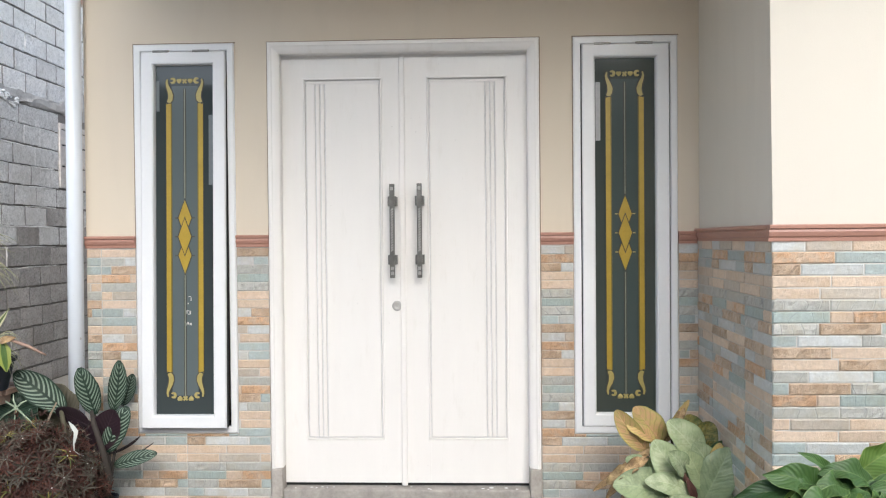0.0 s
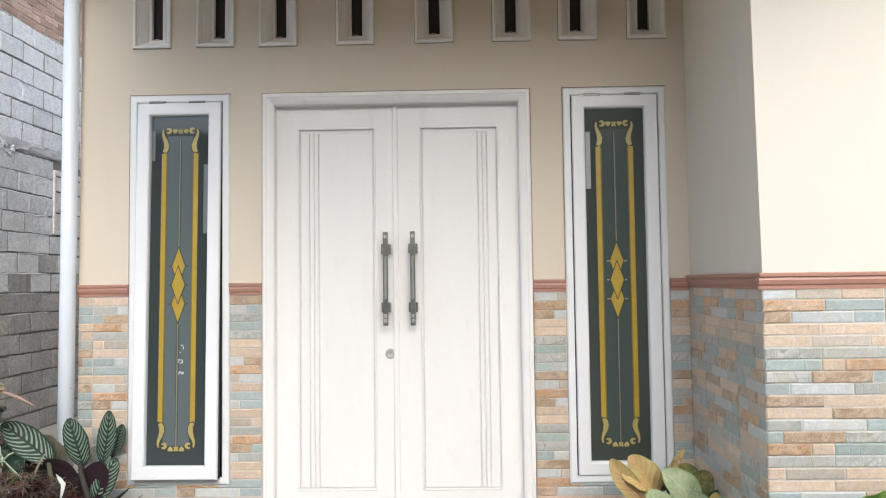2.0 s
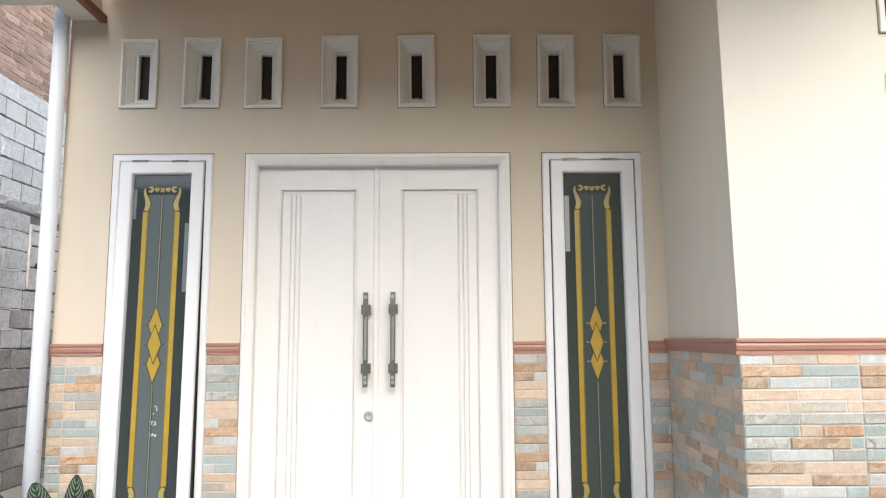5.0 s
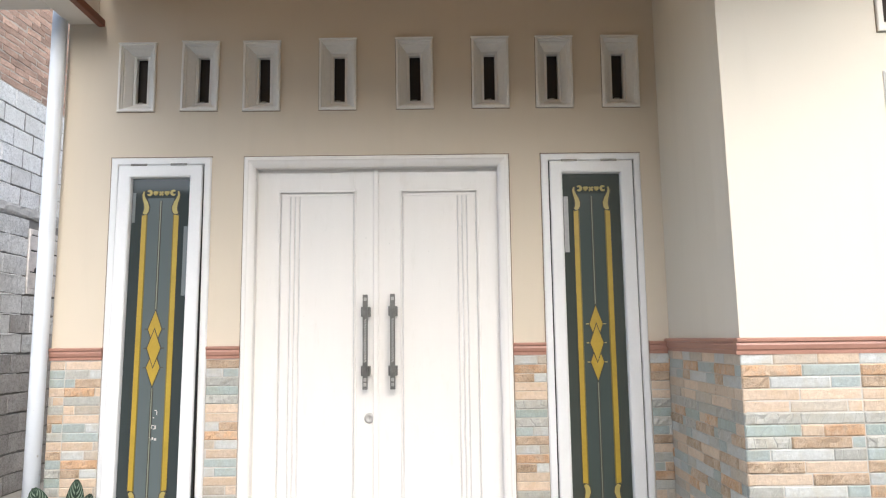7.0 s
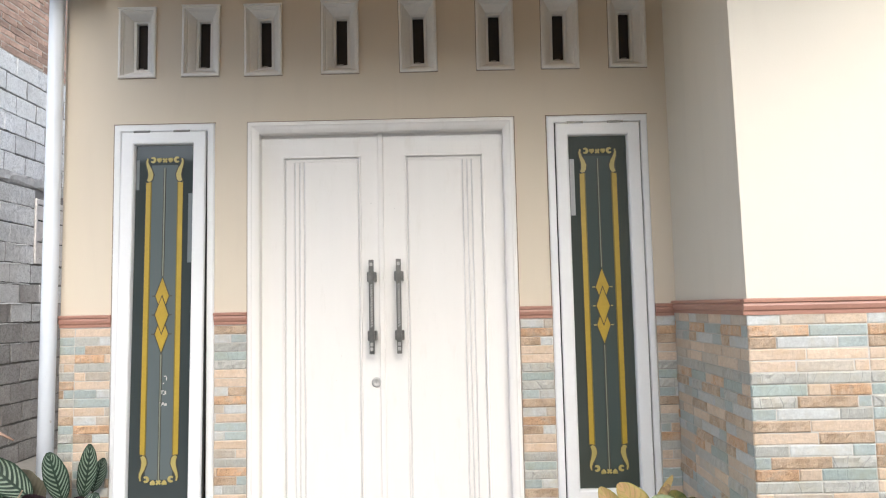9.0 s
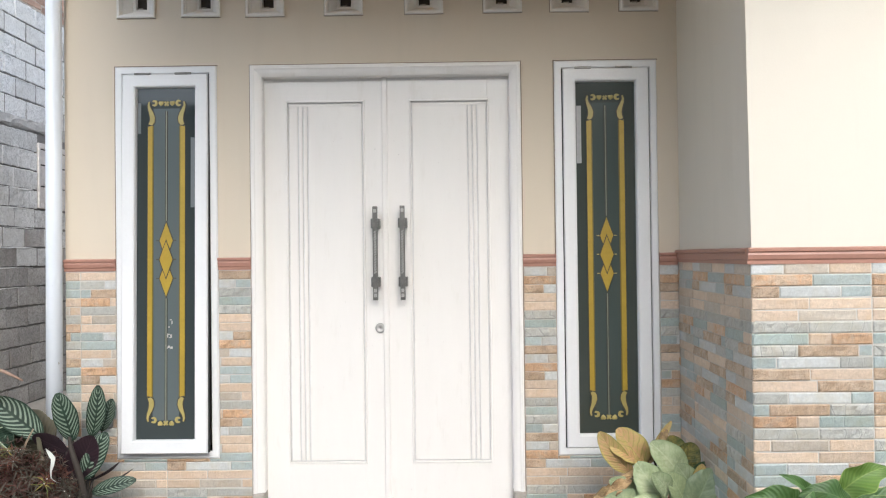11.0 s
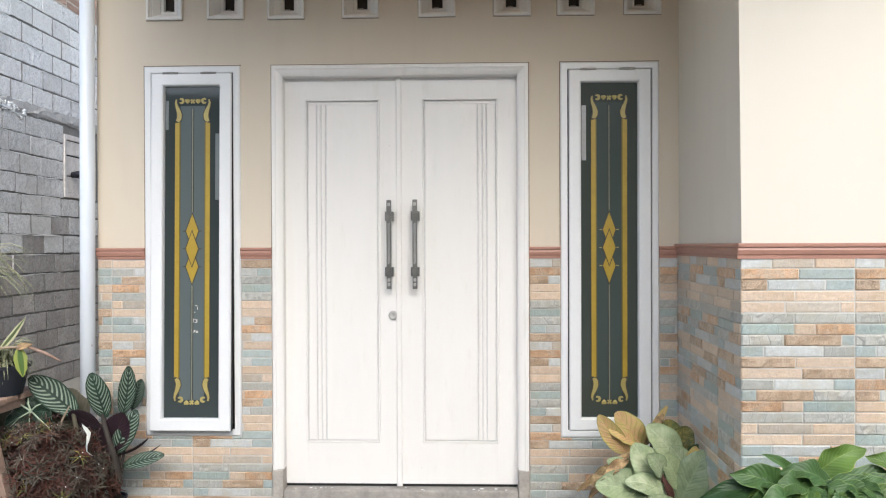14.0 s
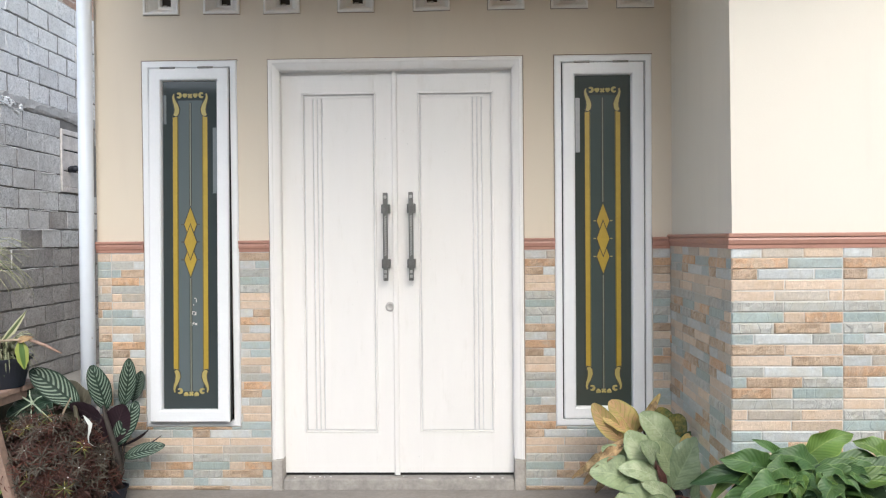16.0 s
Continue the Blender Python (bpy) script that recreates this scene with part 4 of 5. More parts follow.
            p += normal * (quilt * width * math.sin(30 * (t - 0.25 * abs(s))) * abs(s) * (1 - abs(s)) * 2)
            p.z -= droop * length * t ** 3
            line.append((bm.verts.new(p), (t, j / cols)))
        grid.append(line)
    for a, b in zip(grid, grid[1:]):
        for j in range(cols):
            q = (a[j], a[j + 1], b[j + 1], b[j])
            f = bm.faces.new([v for v, _ in q])
            f.smooth = True
            for loop, (_, c) in zip(f.loops, q):
                loop[uv].uv = c
    return bm


def plant_leaf(plant, base, tip, width, material, root=None, stem=BARK, thick=0.006, label="", **shape):
    leaf = part("leaf", leaf_bm(base, tip, width, **shape), material, plant, label)
    if root:
        r, b = Vector(root), Vector(base)
        mid = r.lerp(b, 0.55) + Vector((0, 0.0, 0.10 * (b - r).length))
        pts = [r.lerp(mid, k / 3).lerp(mid.lerp(b, k / 3), k / 3) for k in range(4)]
        part("stem", tube(pts, [thick, thick * 0.9, thick * 0.75, thick * 0.55], 7), stem, plant, smooth=True)
    return leaf


def pot(plant, x, y, z, r, h):
    tub = part("pot", lathe([(r * 0.72, 0), (r * 0.97, h * 0.9), (r * 1.06, h * 0.9), (r * 1.06, h), (r * 0.95, h), (r * 0.92, h * 0.86), (r * 0.02, h * 0.86)], 24), POT, plant, "black plastic plant pot", smooth=False, at=pose(x, y, z))
    part("soil", lathe([(r * 0.91, h * 0.84), (r * 0.6, h * 0.9), (r * 0.01, h * 0.92)], 18), SOIL, tub, at=pose(0, 0, 0))


YARD = FLOOR + 0.006

# pinstriped prayer plant at the house corner
calathea = thing("prayer_plant", "prayer plant with pale-striped dark leaves beside the drain pipe", "plant")
pot(calathea, -1.350, -0.19, YARD, 0.060, 0.08)
ROOT = (-1.335, -0.19, YARD + 0.066)
for base, tip, width, material, shape in (
    ((-1.545, -0.15, 0.395), (-1.745, -0.20, 0.585), 0.125, STRIPED, dict(face=(0.35, -1, 0.55), bend=0.10)),
    ((-1.415, -0.13, 0.375), (-1.485, -0.14, 0.590), 0.125, STRIPED, dict(face=(-0.2, -1, 0.2), bend=0.06)),
    ((-1.345, -0.10, 0.385), (-1.305, -0.12, 0.620), 0.080, STRIPED, dict(face=(0.5, -1, 0.2), bend=0.05)),
    ((-1.318, -0.06, 0.400), (-1.275, -0.05, 0.545), 0.070, STRIPED, dict(face=(0.9, -1, 0.2), bend=0.05)),
    ((-1.345, -0.17, 0.215), (-1.252, -0.16, 0.418), 0.105, STRIPED, dict(face=(0.1, -1, 0.2), bend=0.06)),
    ((-1.315, -0.16, 0.150), (-1.125, -0.15, 0.205), 0.072, STRIPED, dict(face=(0.0, -1, 0.6), bend=0.10)),
    ((-1.34, -0.17, 0.205), (-1.205, -0.13, 0.272), 0.032, PURPLE, dict(face=(0.0, -0.6, -1), bend=0.08)),
    ((-1.33, -0.15, 0.165), (-1.155, -0.10, 0.232), 0.026, PURPLE, dict(face=(0.0, -0.5, -1), bend=0.08)),
    ((-1.425, -0.17, 0.335), (-1.56, -0.19, 0.415), 0.085, PURPLE, dict(face=(0.3, -1, -0.3), bend=-0.1)),
    ((-1.405, -0.18, 0.215), (-1.300, -0.18, 0.410), 0.135, PURPLE, dict(face=(0.2, -1, 0.0), bend=-0.05)),
    ((-1.505, -0.18, 0.190), (-1.435, -0.16, 0.355), 0.095, PURPLE, dict(face=(-0.2, -1, 0.0), bend=0.04)),
    ((-1.40, -0.16, 0.190), (-1.47, -0.15, 0.360), 0.090, PURPLE, dict(face=(0.2, -1, 0.1), bend=0.04)),
):
    plant_leaf(calathea, base, tip, width, material, ROOT, thick=0.008, **{"full": 0.52, "ovate": 1.0, "ruffled": 0.015, **shape})
part("main_stem", tube([ROOT, (-1.312, -0.21, 0.11), (-1.335, -0.22, 0.235), (-1.381, -0.21, 0.36), (-1.41, -0.17, 0.40)], [0.016, 0.015, 0.014, 0.011, 0.007], 8), BARK, calathea, smooth=True)
part("petiole", tube([(-1.40, -0.21, 0.10), (-1.455, -0.23, 0.21), (-1.495, -0.23, 0.30), (-1.546, -0.18, 0.412)], [0.013, 0.013, 0.012, 0.009], 8), BACKLEAF, calathea, "thick olive leaf stalk", smooth=True)
bm = bmesh.new()
rows = []
for x, z, w in ((-1.373, 0.418, 0.004), (-1.358, 0.397, 0.007), (-1.341, 0.376, 0.007), (-1.344, 0.348, 0.006), (-1.353, 0.320, 0.006), (-1.350, 0.296, 0.005), (-1.332, 0.280, 0.005), (-1.313, 0.274, 0.002)):
    rows.append([bm.verts.new((x + k * w, -0.42 + 0.006 * math.sin(x * 300 + k), z + 0.25 * k * w)) for k in (-1, -0.2, 1)])
for p, q in zip(rows, rows[1:]):
    for k in (0, 1):
        bm.faces.new((p[k], p[k + 1], q[k + 1], q[k]))
part("torn_leaf", bm, WHITELEAF, calathea, "bleached white torn leaf", smooth=True)
part("twig", tube([(-1.585, -0.24, 0.335), (-1.56, -0.24, 0.40), (-1.53, -0.24, 0.455)], [0.006, 0.005, 0.003], 6), TWIG, calathea, "pale dry twig")
part("twig", tube([(-1.455, -0.24, 0.195), (-1.40, -0.24, 0.225), (-1.36, -0.24, 0.24)], [0.004, 0.004, 0.003], 6), TWIG, calathea, "pale dry twig")

# veined elephant-ear behind the bench
alocasia = thing("elephant_ear", "dark elephant-ear plant with pale leaf veins behind the bench", "plant")
pot(alocasia, -1.80, 0.02, YARD, 0.09, 0.14)
EAR = Vector((-1.731, -0.20, 0.425))
for tip, width in (((-1.625, -0.23, 0.325), 0.150), ((-1.850, -0.22, 0.355), 0.150), ((-1.66, -0.19, 0.480), 0.090), ((-1.80, -0.19, 0.500), 0.090)):
    plant_leaf(alocasia, EAR, tip, width, VEINED, (-1.80, 0.02, YARD + 0.12), thick=0.006, face=(0.05, -1, 0.25), bend=0.05, ovate=0.55, full=0.6, wave=0.05, fold=0.08)
for x, z in ((-1.80, 0.475), (-1.82, 0.355), (-1.665, 0.465), (-1.612, 0.330), (-1.735, 0.490), (-1.725, 0.330)):
    e = Vector((x, -0.225, z))
    part("vein", tube([EAR + Vector((0, -0.012, 0)), EAR.lerp(e, 0.5) + Vector((0, -0.016, 0.006)), e], [0.0042, 0.0032, 0.0016], 5), VEIN, alocasia, "pale leaf vein")
plant_leaf(alocasia, (-1.545, -0.10, 0.315), (-1.72, -0.09, 0.500), 0.20, BACKLEAF, (-1.80, 0.02, YARD + 0.12), thick=0.008, face=(0.2, -1, 0.1), bend=0.06, full=0.6, label="olive underside of a large leaf")
plant_leaf(alocasia, (-1.62, -0.06, 0.30), (-1.80, -0.05, 0.44), 0.18, BACKLEAF, (-1.80, 0.02, YARD + 0.12), thick=0.008, face=(0.1, -1, 0.1), bend=0.06, full=0.6)

for x, z, tilt, material in ((-2.06, 0.26, 0.05, BACKLEAF), (-1.96, 0.30, -0.04, DEEP), (-1.86, 0.24, 0.06, BACKLEAF), (-1.76, 0.28, -0.05, DEEP), (-1.68, 0.22, 0.04, BACKLEAF), (-1.91, 0.12, -0.05, DEEP), (-2.02, 0.10, 0.05, BACKLEAF), (-1.74, 0.10, 0.03, DEEP)):
    plant_leaf(alocasia, (x, 0.08, z), (x + tilt, 0.04, z + 0.21), 0.17, material, (-1.80, 0.02, YARD + 0.12), thick=0.005, face=(tilt * 4, -1, 0.2), bend=0.06, full=0.6, wave=0.05)

# rust-brown bushy plant under the bench
bush = thing("star_plant", "bushy rust-brown star-leaved plant in front of the wall", "plant")
pot(bush, -1.58, -0.25, YARD, 0.11, 0.10)
rng = random.Random(7)


def rosettes(count, seed, blade, spread):
    bm = bmesh.new()
    r = random.Random(seed)
    for _ in range(count):
        th, ph = r.uniform(0, math.tau), math.acos(r.uniform(-0.75, 1))
        k = r.uniform(0.72, 1.03) * (1 + 0.10 * math.sin(th * 3 + 1) + 0.06 * math.sin(ph * 9 + th * 2))
        c = Vector((-1.66 + 0.315 * k * math.sin(ph) * math.cos(th), -0.28 + 0.16 * k * math.sin(ph) * math.sin(th), 0.095 + 0.275 * k * math.cos(ph)))
        out = Vector((math.sin(ph) * math.cos(th), math.sin(ph) * math.sin(th), math.cos(ph))).normalized()
        a = out.orthogonal().normalized()
        b = out.cross(a)
        n = r.randint(7, 10)
        for i in range(n):
            ang = math.tau * i / n + r.uniform(-0.25, 0.25)
            d = (a * math.cos(ang) + b * math.sin(ang)) * spread + out * r.uniform(0.1, 0.75)
            ln = blade * r.uniform(0.6, 1.3)
            leaf_bm(c, c + d.normalized() * ln, ln * 0.13, face=out + Vector((0.01, 0, 0)), bend=r.uniform(-0.5, 0.6), fold=0.5, rows=4, cols=2, bm=bm)
    return bm


part("foliage", rosettes(620, 3, 0.046, 0.9), RUST, bush, "rust-brown star-shaped leaves")
part("foliage", rosettes(420, 11, 0.050, 0.9), GREYLEAF, bush, "grey-brown star-shaped leaves")
part("foliage", rosettes(50, 21, 0.036, 0.9), OLIVE, bush, "olive green star-shaped leaves")
# dark solid core, added to fill the bush behind its leaves
core = bmesh.new()
bmesh.ops.create_icosphere(core, subdivisions=3, radius=1.0, matrix=Matrix.LocRotScale((-1.66, -0.27, 0.095), None, (0.23, 0.10, 0.18)))
for v in core.verts:
    v.co += Vector(noise.noise_vector(v.co * 14)) * 0.03
part("foliage", rosettes(300, 33, 0.044, 0.9), REDLEAF, bush, "brick-red star-shaped leaves")
part("stems_core", core, SOIL, bush, "dark solid core added inside the foliage")
for k in range(7):
    x, z = -1.80 + 0.055 * k + rng.uniform(-0.02, 0.02), rng.uniform(0.10, 0.30)
    part("twig", tube([(x, -0.42, z), (x + rng.uniform(0.02, 0.06), -0.44, z + rng.uniform(0.0, 0.06)), (x + rng.uniform(0.06, 0.12), -0.435, z + rng.uniform(0.03, 0.10))], [0.0022, 0.002, 0.0012], 5), BARK, bush, "thin dry twig")
# open stars of long curved leaves round a pale bud, only towards the camera
for k in range(64):
    th, ph = rng.uniform(math.pi * 1.02, math.pi * 1.98), rng.uniform(0.25, 1.75)
    out = Vector((math.sin(ph) * math.cos(th), math.sin(ph) * math.sin(th), math.cos(ph)))
    c = Vector((-1.66, -0.285, 0.095)) + Vector((0.335 * out.x, 0.185 * out.y, 0.295 * out.z))
    star = bmesh.new()
    a = out.orthogonal().normalized()
    b = out.cross(a)
    for i in range(9):
        ang = math.tau * i / 9 + rng.uniform(-0.25, 0.25)
        d = (a * math.cos(ang) + b * math.sin(ang) + out * rng.uniform(-0.15, 0.35)).normalized()
        ln = rng.uniform(0.035, 0.060)
        leaf_bm(c, c + d * ln, 0.0050, face=out + Vector((0.01, 0, 0)), bend=rng.uniform(-0.1, 0.5), fold=0.4, rows=5, cols=2, bm=star)
    part("star", star, rng.choice((GREYLEAF, GREYLEAF, RUST, REDLEAF, OLIVE)), bush)
    bud = bmesh.new()
    bmesh.ops.create_icosphere(bud, subdivisions=1, radius=rng.uniform(0.0018, 0.0034), matrix=Matrix.Translation(c + out * 0.003))
    part("bud", bud, METER, bush, "pale dry bud")

# low yellow-green plant before the bench leg
croton = thing("croton", "small yellow-green plant on the cement beside the bench", "plant")
pot(croton, -1.80, -0.50, YARD, 0.055, 0.07)
for k in range(11):
    th = k * 2.4
    tip = (-1.80 + 0.10 * math.cos(th), -0.50 + 0.07 * math.sin(th), 0.030 + 0.035 * (k % 3))
    plant_leaf(croton, (-1.80 + 0.03 * math.cos(th), -0.50 + 0.02 * math.sin(th), 0.015 + 0.02 * (k % 3)), tip, 0.036, YELLOW if k % 2 else GREENGOLD, (-1.80, -0.50, YARD + 0.06), thick=0.003, face=(0.1, -1, 0.6), bend=0.1)

# spider plant in a black pot on the bench
spider = thing("spider_plant", "spider plant with cream-edged ribbon leaves in a black pot", "plant")
pot(spider, -1.825, -0.27, 0.5165, 0.112, 0.14)
C = Vector((-1.835, -0.27, 0.645))


def ribbon(plant, root, mid, tip, half):
    """A ribbon leaf along a bowed line, keeled and narrowing to its tip."""
    bm = bmesh.new()
    uv = bm.loops.layers.uv.verify()
    way = tip - root
    side = Vector((-way.y, way.x, 0.3 * way.length)).normalized() * half
    rows = []
    for i in range(11):
        t = i / 10
        p = root.lerp(mid, t).lerp(mid.lerp(tip, t), t)
        w = (1 - t) ** 0.6 * 0.9 + 0.08
        rows.append([bm.verts.new(p - side * w), bm.verts.new(p - Vector((0, 0, 0.003 * w))), bm.verts.new(p + side * w)])
    for i in range(10):
        for j in range(2):
            f = bm.faces.new((rows[i][j], rows[i][j + 1], rows[i + 1][j + 1], rows[i + 1][j]))
            f.smooth = True
            for loop, c in zip(f.loops, ((i / 10, j / 2), (i / 10, j / 2 + 0.5), (i / 10 + 0.1, j / 2 + 0.5), (i / 10 + 0.1, j / 2))):
                loop[uv].uv = c
    part("leaf", bm, VARIEGATED, plant)


for k in range(72):
    th = rng.uniform(0, math.tau)
    reach, rise = rng.uniform(0.07, 0.17), rng.uniform(0.07, 0.22)
    mid = C + Vector((math.cos(th) * reach * 0.6, math.sin(th) * reach * 0.5, rise))
    tip = C + Vector((math.cos(th) * reach, math.sin(th) * reach * 0.8, rng.uniform(-0.03, 0.10)))
    ribbon(spider, C + Vector((rng.uniform(-0.03, 0.03), rng.uniform(-0.03, 0.03), 0)), mid, tip, rng.uniform(0.004, 0.0075))

# short curled leaves spilling over the rim of the pot
for k in range(46):
    th = rng.uniform(-2.5, 0.5)
    reach = rng.uniform(0.09, 0.15)
    mid = C + Vector((math.cos(th) * reach * 0.8, math.sin(th) * reach * 0.8, rng.uniform(0.05, 0.13)))
    tip = C + Vector((math.cos(th) * reach * 1.1, math.sin(th) * reach * 1.1, rng.uniform(-0.07, 0.0)))
    ribbon(spider, C + Vector((rng.uniform(-0.05, 0.05), rng.uniform(-0.05, 0.05), 0)), mid, tip, rng.uniform(0.0035, 0.006))

# taller spider plant at the far end of the bench, arching over
tall_spider = thing("spider_plant", "tall arching spider plant in a deep black pot on the bench", "plant")
pot(tall_spider, -2.08, -0.29, 0.5165, 0.105, 0.36)
D = Vector((-2.08, -0.29, 0.83))
for k in range(64):
    th = rng.uniform(-1.1, 1.1) if k < 44 else rng.uniform(1.1, 5.1)
    reach = rng.uniform(0.22, 0.42)
    mid = D + Vector((math.cos(th) * reach * 0.45, math.sin(th) * reach * 0.35, rng.uniform(0.34, 0.62)))
    tip = D + Vector((math.cos(th) * reach, math.sin(th) * reach * 0.55, rng.uniform(0.08, 0.34)))
    ribbon(tall_spider, D + Vector((rng.uniform(-0.03, 0.03), rng.uniform(-0.03, 0.03), 0)), mid, tip, rng.uniform(0.005, 0.0095))
plant_leaf(spider, (-1.69, -0.36, 0.745), (-1.668, -0.37, 0.615), 0.060, GREENGOLD, None, face=(0.1, -1, 0.1), bend=0.05, full=0.7, label="hanging green and yellow leaf")
plant_leaf(spider, (-1.78, -0.36, 0.735), (-1.655, -0.37, 0.885), 0.030, VARIEGATED, C[:], face=(0.4, -1, 0.3), bend=0.05)
part("flower_stalk", tube([(-1.85, -0.35, 0.66), (-1.78, -0.36, 0.745), (-1.69, -0.37, 0.750), (-1.64, -0.37, 0.752)], [0.006, 0.006, 0.006, 0.009], 7), TWIG, spider, "dry flower stalk", smooth=True)
part("dry_bract", leaf_bm((-1.70, -0.37, 0.745), (-1.62, -0.38, 0.765), 0.032, face=(0, -1, 0.3)), DRY, spider, "withered brown bract")
part("dry_tip", tube([(-1.645, -0.37, 0.752), (-1.57, -0.37, 0.725), (-1.495, -0.37, 0.688)], [0.007, 0.0075, 0.004], 7), BENCH, spider, "greyish dry flower spike", smooth=True)

# silvery aglaonema in the porch corner
aglaonema = thing("aglaonema", "silvery green aglaonema with yellowing upper leaves", "plant")
pot(aglaonema, 1.17, -0.40, YARD, 0.11, 0.13)
AROOT = (1.17, -0.40, YARD + 0.11)
for base, tip, width, material, shape in (
    ((1.030, -0.36, 0.285), (0.905, -0.36, 0.460), 0.090, AMBER, dict(face=(-0.2, -1, 0.3), bend=0.05)),
    ((1.105, -0.35, 0.300), (0.985, -0.34, 0.468), 0.118, AMBER, dict(face=(0.15, -1, 0.3), bend=0.05)),
    ((1.050, -0.40, 0.310), (0.800, -0.42, 0.150), 0.036, DRY, dict(face=(0, -1, 0.5), bend=0.16, wave=0.22)),
    ((1.000, -0.41, 0.265), (0.850, -0.43, 0.120), 0.040, DRY, dict(face=(0, -1, 0.5), bend=0.10, wave=0.25)),
    ((1.020, -0.42, 0.275), (0.900, -0.46, 0.205), 0.048, DRY, dict(face=(0.2, -1, 0.8), bend=0.22, wave=0.30, fold=0.6)),
    ((0.960, -0.43, 0.235), (0.845, -0.46, 0.185), 0.050, DRY, dict(face=(-0.2, -1, 0.6), bend=0.20, wave=0.30, fold=0.6)),
    ((1.100, -0.38, 0.330), (1.180, -0.37, 0.470), 0.045, DRY, dict(face=(0.2, -1, 0.2), bend=0.10, wave=0.25, fold=0.6)),
    ((0.98, -0.41, 0.20), (0.90, -0.43, 0.08), 0.036, DRY, dict(face=(0, -1, 0.5), bend=0.10, wave=0.2)),
    ((1.175, -0.44, 0.165), (1.035, -0.46, 0.362), 0.140, PALE, dict(face=(-0.1, -1, 0.35), bend=0.08)),
    ((1.235, -0.41, 0.270), (1.105, -0.42, 0.432), 0.135, PALE, dict(face=(0.2, -1, 0.45), bend=0.10)),
    ((1.240, -0.44, 0.160), (1.165, -0.47, 0.320), 0.110, SAGE, dict(face=(0.4, -1, 0.3), bend=0.08)),
    ((1.290, -0.40, 0.200), (1.200, -0.44, 0.345), 0.110, PALE, dict(face=(0.1, -1, 0.5), bend=0.08)),
    ((1.225, -0.46, 0.105), (1.335, -0.46, 0.335), 0.150, SAGE, dict(face=(-0.25, -1, 0.3), bend=0.07)),
    ((1.110, -0.46, 0.115), (0.870, -0.50, 0.205), 0.155, SAGE, dict(face=(0.0, -1, 0.7), bend=0.10)),
    ((1.170, -0.48, 0.145), (0.990, -0.52, 0.225), 0.092, PALE, dict(face=(0.1, -1, 0.8), bend=0.12)),
    ((1.225, -0.50, 0.070), (1.080, -0.54, 0.165), 0.075, PALE, dict(face=(0.2, -1, 0.5), bend=0.10)),
    ((1.190, -0.50, 0.040), (0.965, -0.55, 0.100), 0.160, SAGE, dict(face=(0.0, -1, 0.6), bend=0.10)),
    ((1.200, -0.52, 0.010), (1.060, -0.58, 0.090), 0.130, SAGE, dict(face=(0.1, -1, 0.5), bend=0.10)),
    ((1.250, -0.34, 0.280), (1.305, -0.33, 0.400), 0.110, OLIVE, dict(face=(0.1, -1, 0.2), bend=0.05)),
    ((1.230, -0.33, 0.300), (1.215, -0.32, 0.430), 0.100, OLIVE, dict(face=(-0.1, -1, 0.2), bend=0.05)),
    ((1.290, -0.36, 0.180), (1.345, -0.36, 0.330), 0.100, DEEP, dict(face=(-0.3, -1, 0.2), bend=0.05)),
    ((1.300, -0.42, 0.090), (1.375, -0.40, 0.270), 0.090, SAGE, dict(face=(-0.4, -1, 0.2), bend=0.05)),
    ((1.120, -0.37, 0.380), (1.205, -0.36, 0.500), 0.032, AMBER, dict(face=(0, -1, 0.2), bend=0.04)),
    ((1.275, -0.43, 0.250), (1.300, -0.45, 0.345), 0.050, AMBER, dict(face=(0, -1, 0.2), bend=0.05)),
    ((1.150, -0.48, 0.230), (1.080, -0.52, 0.330), 0.090, PALE, dict(face=(0.3, -1, 0.5), bend=0.10)),
    ((1.070, -0.42, 0.190), (0.930, -0.44, 0.285), 0.085, SAGE, dict(face=(0.1, -1, 0.5), bend=0.08)),
    ((1.310, -0.47, 0.060), (1.400, -0.49, 0.150), 0.085, SAGE, dict(face=(-0.1, -1, 0.6), bend=0.10)),
    ((1.060, -0.37, 0.330), (0.950, -0.37, 0.400), 0.060, AMBER, dict(face=(0.3, -1, 0.4), bend=0.12, wave=0.08)),
    ((1.345, -0.42, 0.315), (1.430, -0.43, 0.295), 0.024, RUST, dict(face=(0, -1, 0.4), bend=0.1)),
):
    plant_leaf(aglaonema, base, tip, width, material, AROOT, stem=RUST if material in (PALE, SAGE) else BARK, thick=0.008, **{"full": 0.52, "ovate": 0.92, "wave": 0.02, "fold": 0.30, "droop": 0.05, "ruffled": 0.015, "quilt": 0.028, "rows": 26, "cols": 10, **shape})
part("sheath", leaf_bm((1.190, -0.48, 0.120), (1.150, -0.50, 0.225), 0.034, face=(0.1, -1, 0.2), fold=0.5), RUST, aglaonema, "dark red leaf sheath")

